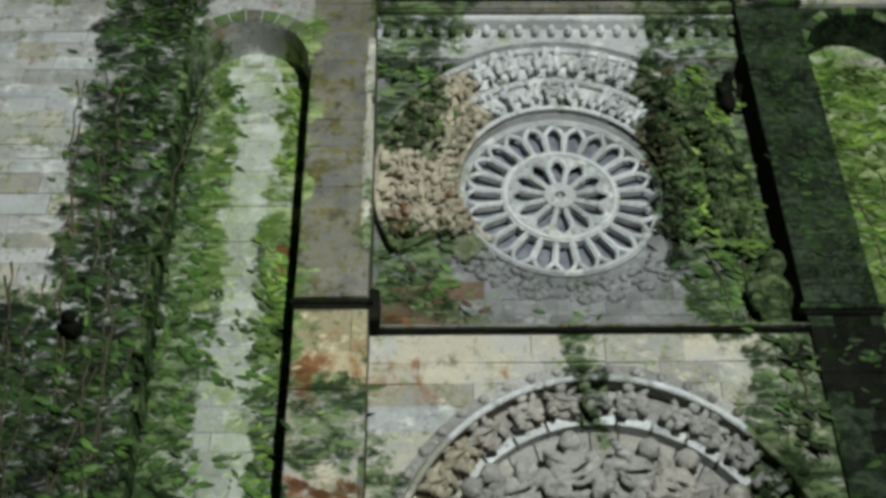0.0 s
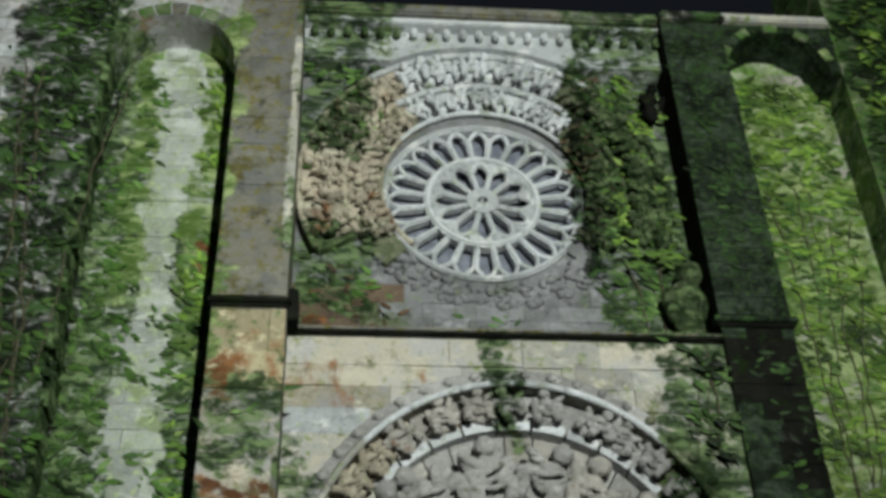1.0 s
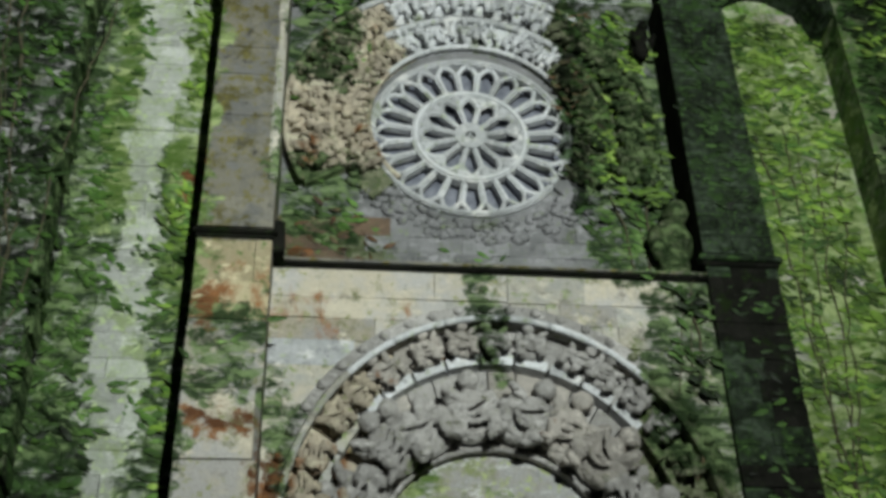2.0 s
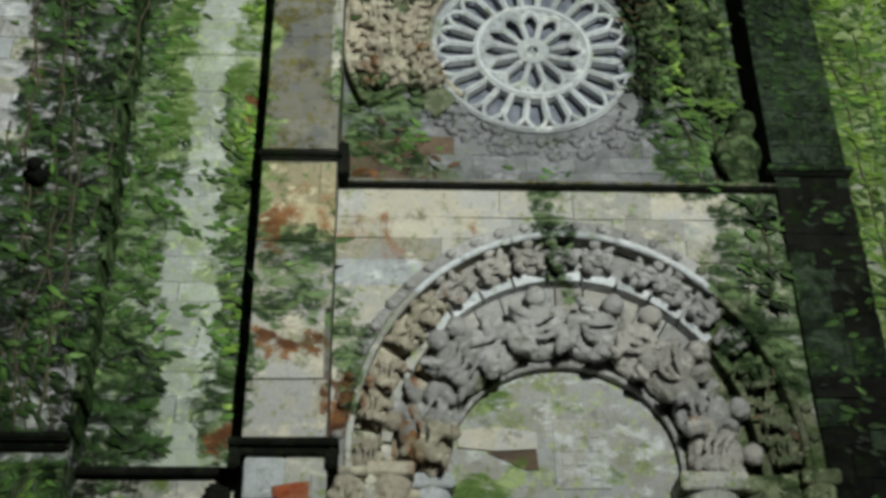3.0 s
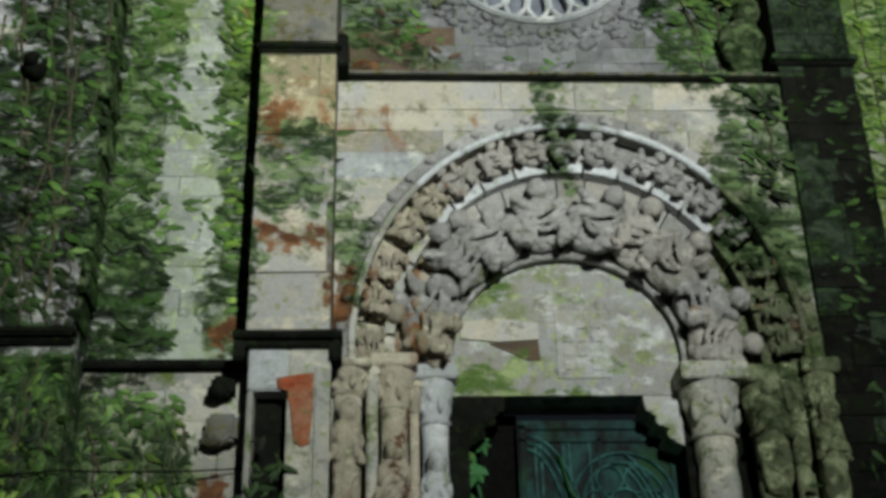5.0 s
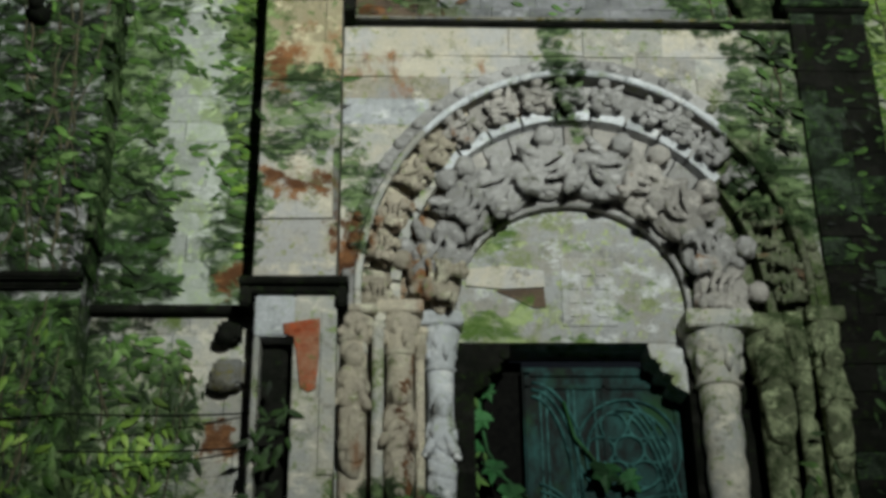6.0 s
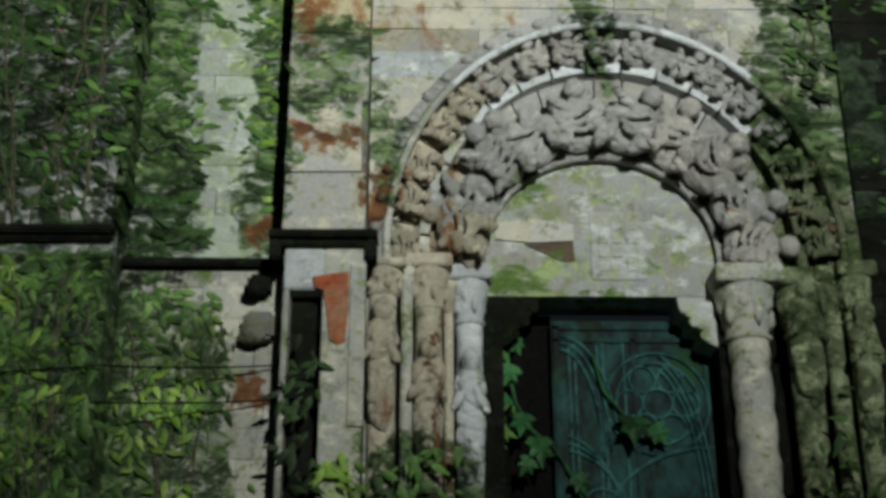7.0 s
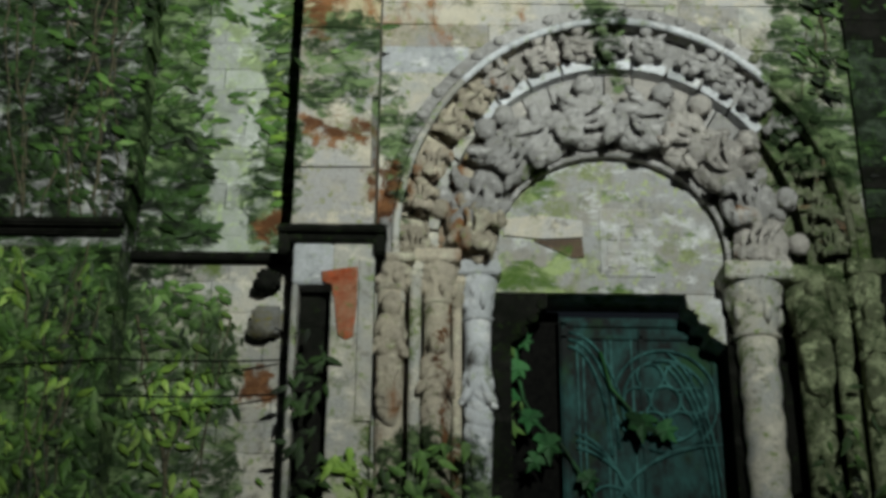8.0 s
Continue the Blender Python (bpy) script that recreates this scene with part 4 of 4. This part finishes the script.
column(4.98, 15.6, 0.20, 1.2, 6.62, 0.9, MOTTLED, "mottled green-lit jamb column with a carved standing figure", figure_on=5.8)
column(5.33, 15.4, 0.12, 1.2, 6.72, 0.8, MOTTLED, "slender green-lit granite column")
column(5.62, 15.25, 0.15, 1.2, 6.72, 0.8, MOTTLED, "green-lit granite column beside the pier", figure_on=5.4)
# Brown and black paint the shade in the gaps between the columns.
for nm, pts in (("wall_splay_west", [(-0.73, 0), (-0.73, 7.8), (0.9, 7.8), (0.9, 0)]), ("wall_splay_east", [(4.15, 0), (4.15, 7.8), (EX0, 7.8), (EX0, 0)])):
    tagged(part(nm, slab(pts, 15.95, 16.6), BROWN if "west" in nm else SHADE_BLACK), "splayed jamb wall behind the columns", "wall", kind="structure")

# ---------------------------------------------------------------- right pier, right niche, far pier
# Pier face coloured dark, as it gets little of the projected light.
pier_e = tagged(part("wall_pier_east", boxed(EX0, EX1, E_FRONT + 0.01, 16.7, 0, 19.1), SHADE_BLACK), "granite pier coloured dark as under dim projected ivy", "wall", kind="structure")
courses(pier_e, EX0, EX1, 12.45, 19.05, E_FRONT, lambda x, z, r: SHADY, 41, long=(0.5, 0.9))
courses(pier_e, EX0, EX1, 4, 12.2, E_FRONT, lambda x, z, r: r.choice((SHADE_BLACK, SHADE_BLACK, SHADY)), 42, long=(0.5, 0.9))
for z0, z1, out in ((12.22, 12.30, 0.04), (12.30, 12.40, 0.09)):
    part("string_course", boxed(EX0 - out, EX1 + out, E_FRONT - out, E_FRONT + 0.1, z0, z1, bevel=0.015), SHADY if out > 0.05 else SHADE_BLACK, pier_e)
NE_BACK, FX = 16.0, 9.0
niche_e = tagged(part("wall_niche_east", boxed(EX1, FX, NE_BACK + 0.01, 17, 0, 19.1), NICHE), "niche wall of pale granite under bright projected ivy", "wall", kind="structure")
courses(niche_e, EX1, FX, 6.5, 18.9, NE_BACK, lambda x, z, r: r.choice((NICHE, NICHE, PALE)), 43, long=(0.5, 0.9), keep=arch_keep(7.86, 17.9, 1.0, 1.05, True, 0))
sp = [(EX1, 17.9)] + arc(7.86, 17.9, 0.94, 1.0, 180, 0, 24) + [(FX, 17.9), (FX, 19.1), (EX1, 19.1)]
arch_e = tagged(part("wall_arch_east", slab(sp, E_FRONT + 0.02, NE_BACK + 0.02), SHADY), "dark green-lit round arch head over the niche", "wall", kind="structure")
for i in range(11):
    a0 = 180 - i * 180 / 11
    part("voussoir", ring(7.86, 17.9, (0.945, 1.005), (1.12, 1.19), E_FRONT - random.uniform(0.0, 0.02), E_FRONT + 0.03, a0 - 0.8, a0 - 180 / 11 + 0.8, 3), GREEN_LIT if i % 2 else SHADY, arch_e)
tagged(part("trim_cornice_east", boxed(EX0 + 0.02, FX, E_FRONT - 0.1, NE_BACK, 19.12, 19.30, bevel=0.03), PALE), "pale weathered cornice over the niche", "cornice", kind="structure")
pier_f = tagged(part("wall_pier_far_east", boxed(FX, 14, E_FRONT, 17, 0, 22), GREEN_LIT), "broad pier in dark green for the projected ivy", "wall", kind="structure")
tagged(part("backdrop_nave", boxed(-14, 14, 17.0, 17.4, 7.6, 19), SHADE_BLACK), "dark nave wall behind the front", "wall", kind="structure")

# ---------------------------------------------------------------- loose carved pieces
st = tagged(figure("statue", 501, 1.55, CARVED_GREEN, standing=True), "green-lit standing stone statue beside the pier", "statue")
st.location = (5.5, 15.75, 12.16)
st = tagged(figure("statue", 517, 0.8, SHADE_BLACK, standing=True), "small dark stone statue high on the bay", "statue")
st.location = (5.45, 15.6, 16.9)
b = bmesh.new()
lump(b, (0, -0.12, 0), (0.16, 0.18, 0.12), 0.3, 3, 2)
lump(b, (0, -0.3, 0.08), (0.11, 0.12, 0.11), 0.3, 5, 2)
lump(b, (-0.12, -0.1, 0.12), (0.05, 0.06, 0.14), 0.3, 6, 1)
lump(b, (0.12, -0.1, 0.12), (0.05, 0.06, 0.14), 0.3, 7, 1)
g = tagged(part("gargoyle", b, SHADE_BLACK, smooth=True), "small black stone gargoyle on the buttress", "gargoyle")
g.location = (-4.85, N_FRONT, 11.55)
for x, z, s, mat in ((-2.09, 7.14, 0.15, SHADE_BLACK), (-2.07, 6.58, 0.2, GREY)):
    b = boxed(-s, s, -0.25, 0.1, -s * 0.8, s, bevel=0.05)
    lump(b, (-0.06, -0.18, -s * 0.5), (s * 0.9, 0.14, s * 0.7), 0.3, x, 2)
    o = tagged(part("corbel_stone", b, mat), "weathered stone corbel jutting from the wall", "corbel")
    o.location = (x, 15.2, z)

# ---------------------------------------------------------------- leaf shapes in place of the projected ivy
D = 46
ivy("ivy_dark", "leaf shapes for dark green projected ivy on the buttress and piers", IVY_DARK, 1, [
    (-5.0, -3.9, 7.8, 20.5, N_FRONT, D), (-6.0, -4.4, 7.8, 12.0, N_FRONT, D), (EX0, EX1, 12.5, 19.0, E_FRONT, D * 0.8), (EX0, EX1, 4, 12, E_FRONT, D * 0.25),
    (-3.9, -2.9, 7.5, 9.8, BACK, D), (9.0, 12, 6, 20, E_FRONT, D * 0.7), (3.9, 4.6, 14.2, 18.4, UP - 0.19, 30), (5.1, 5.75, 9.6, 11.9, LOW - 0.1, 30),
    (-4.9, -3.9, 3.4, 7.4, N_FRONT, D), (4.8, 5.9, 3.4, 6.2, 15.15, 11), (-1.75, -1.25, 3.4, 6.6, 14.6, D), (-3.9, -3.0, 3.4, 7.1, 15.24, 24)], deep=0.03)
ivy("ivy_green", "leaf shapes for green projected ivy over the church front", IVY_MID, 2, [
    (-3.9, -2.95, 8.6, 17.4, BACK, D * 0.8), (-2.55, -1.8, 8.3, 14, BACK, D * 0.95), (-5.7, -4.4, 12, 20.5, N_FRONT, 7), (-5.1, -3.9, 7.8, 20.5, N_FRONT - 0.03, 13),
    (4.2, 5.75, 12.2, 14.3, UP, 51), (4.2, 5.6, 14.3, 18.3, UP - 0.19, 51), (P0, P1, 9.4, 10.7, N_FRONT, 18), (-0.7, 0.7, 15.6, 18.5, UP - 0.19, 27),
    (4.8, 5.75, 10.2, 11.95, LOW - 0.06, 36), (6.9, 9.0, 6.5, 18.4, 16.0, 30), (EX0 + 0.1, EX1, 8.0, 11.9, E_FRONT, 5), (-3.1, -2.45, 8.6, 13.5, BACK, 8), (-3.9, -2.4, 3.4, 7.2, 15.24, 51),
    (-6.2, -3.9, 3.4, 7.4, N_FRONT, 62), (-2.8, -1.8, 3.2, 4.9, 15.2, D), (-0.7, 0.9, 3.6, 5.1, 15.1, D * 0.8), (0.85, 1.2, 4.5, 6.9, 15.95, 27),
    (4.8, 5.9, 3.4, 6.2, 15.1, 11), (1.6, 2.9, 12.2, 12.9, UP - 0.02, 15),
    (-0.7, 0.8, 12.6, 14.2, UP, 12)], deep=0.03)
ivy("ivy_bright", "leaf shapes for bright yellow-green projected ivy in the niches", IVY_BRIGHT, 3, [
    (-2.5, -1.8, 8.5, 17.7, BACK, 34), (6.9, 9.0, 6.5, 18.4, 16.0, D * 0.8), (-6.2, -4.1, 3.4, 7.4, N_FRONT - 0.01, D * 0.45), (-3.9, -2.6, 3.4, 6.9, 15.2, 24), (-1.3, -0.75, 3.4, 5.0, 14.58, 45),
    (-2.3, -1.8, 3.4, 5.0, 15.2, 27), (9.1, 12, 6, 20, 15.18, 20), (4.5, 5.6, 13.6, 18.2, UP - 0.2, 34)], size=(0.09, 0.25), deep=0.04)
ivy("ivy_withered", "leaf shapes for brown projected tones on the carved arch", IVY_BROWN, 4, [
    (-0.7, 1.1, 12.3, 13.8, UP, 10), 
    (3.9, 4.6, 15.0, 18.2, UP - 0.19, 30), (4.9, 5.6, 7.6, 9.6, 15.3, 7)], size=(0.1, 0.22))
# the corner of the buttress, covered with dark leaves towards the niche in place of shade
corner = ivy("ivy_corner", "dark leaf shapes shading the corner of the buttress", IVY_DARK, 5, [(0, 0.85, 7.8, 20.5, 0, D)], deep=0.03)
corner.matrix_world = pose(-3.9, N_FRONT, 0, 0, 0, 90)


# a vine built before the door in place of projected leaves
VINE_GREEN = foliage("vine_green", [(0.012, 0.06, 0.018), (0.03, 0.12, 0.04), (0.07, 0.20, 0.07)])
vine = tagged(empty("vine", (1.1, 15.9, 7.0)), "dark green vine with large lobed leaves, built for the projected one on the door", "vine")
stem = [(1.12, 16.1, 7.0), (1.16, 16.12, 6.3), (1.24, 16.15, 5.9), (1.45, 16.2, 5.55), (1.75, 16.22, 5.3), (2.0, 16.25, 4.9), (2.2, 16.25, 4.3)]
stem2 = [(2.3, 16.24, 6.6), (2.42, 16.22, 6.1), (2.7, 16.22, 5.75), (3.05, 16.24, 5.6)]
for pts in (stem, stem2):
    b = roll_moulding([Vector(p) - Vector((1.1, 15.9, 7.0)) for p in pts], 0.022, sides=6)
    part("stem", b, VINE_GREEN, vine, smooth=True)
LOBES = ((0, 0), (-0.28, 0.02), (-0.5, 0.22), (-0.3, 0.34), (-0.42, 0.62), (-0.16, 0.6), (0, 1.0), (0.16, 0.6), (0.42, 0.62), (0.3, 0.34), (0.5, 0.22), (0.28, 0.02))
for x, y, z, size, a in ((1.2, 16.0, 6.4, 0.34, 200), (1.22, 16.0, 6.75, 0.26, 160), (1.33, 16.05, 5.75, 0.36, 190), (1.52, 16.1, 5.45, 0.46, 175), (1.42, 16.05, 5.15, 0.3, 210), (2.0, 16.15, 4.95, 0.34, 150),
                         (2.78, 16.15, 5.75, 0.5, 185), (3.02, 16.15, 5.6, 0.36, 140), (2.2, 16.15, 4.4, 0.4, 200), (1.15, 16.0, 5.95, 0.24, 230)):
    b = bmesh.new()
    mid = b.verts.new((0, -0.10 * size, 0.42 * size))
    rim = [b.verts.new((u * size, 0.05 * size * math.cos(6 * u), v * size)) for u, v in LOBES]
    for i in range(len(rim)):
        b.faces.new((rim[i], rim[(i + 1) % len(rim)], mid))
    leaf = part("leaf", b, VINE_GREEN, vine)
    leaf.matrix_basis = pose(x - 1.1, y - 15.9, z - 7.0, random.uniform(-15, 25), a, random.uniform(-25, 25))


# stems added to the projected ivy on the wall faces
def stems(name, label, seed, runs):
    """Woody stems. Each run: x and z at the foot, height, y of the wall, how many."""
    rnd = random.Random(seed)
    b = bmesh.new()
    for x, z, high, y, count in runs:
        for _ in range(count):
            px, pz, pts = x + rnd.uniform(-0.35, 0.35), z, []
            drift = rnd.uniform(-0.05, 0.05)
            while pz < z + high * rnd.uniform(0.9, 1.1):
                pts.append((px, y - 0.045 + rnd.uniform(-0.01, 0.01), pz))
                px += drift + rnd.uniform(-0.06, 0.06)
                pz += 0.25
            if len(pts) > 3:
                roll_moulding(pts, rnd.uniform(0.008, 0.018), b, 5, wobble=0.3)
    return tagged(part(name, b, STEM, smooth=True), label, "ivy", kind="stuff")


STEM, _t, _b = nodes_of("ivy_bark")
_f, _ = noise_fac(_t, 14, 5, 0.35, 0.65)
_t.links.new(mixed(_t, (0.025, 0.022, 0.012), (0.10, 0.09, 0.05), _f), _b.inputs["Base Color"])
_b.inputs["Roughness"].default_value = 0.9
stems("ivy_stems", "added brown woody stems for the projected ivy on the walls", 9, [
    (-4.4, 7.8, 9, N_FRONT, 7), (-5.0, 7.8, 5, N_FRONT, 4), (5.1, 12.2, 2.2, UP, 4), (7.6, 7, 9, 16.0, 6),
    (-4.6, 3.2, 4, N_FRONT, 6), (-3.2, 3.2, 3.6, 15.24, 5), (5.4, 10.0, 1.9, LOW, 3)])


# two slack cables along the lower wall
def cable(pts, label):
    line = []
    for (x0, y0, z0), (x1, y1, z1) in zip(pts, pts[1:]):
        line += [(x0 + (x1 - x0) * i / 10, y0 + (y1 - y0) * i / 10, z0 + (z1 - z0) * i / 10 - 0.12 * (i / 10) * (1 - i / 10)) for i in range(10)]
    tagged(part("cable", roll_moulding(line + [pts[-1]], 0.012, sides=6), CABLE_AND_SHADE), label, "cable", "cables on the lower wall")


cable([(-6.4, 14.5, 5.80), (-3.85, 14.5, 5.92), (-1.8, 15.15, 6.12)], "thin black cable strung along the lower wall")
cable([(-3.95, 14.55, 5.48), (-1.8, 15.15, 5.68)], "thin black cable strung along the lower wall")
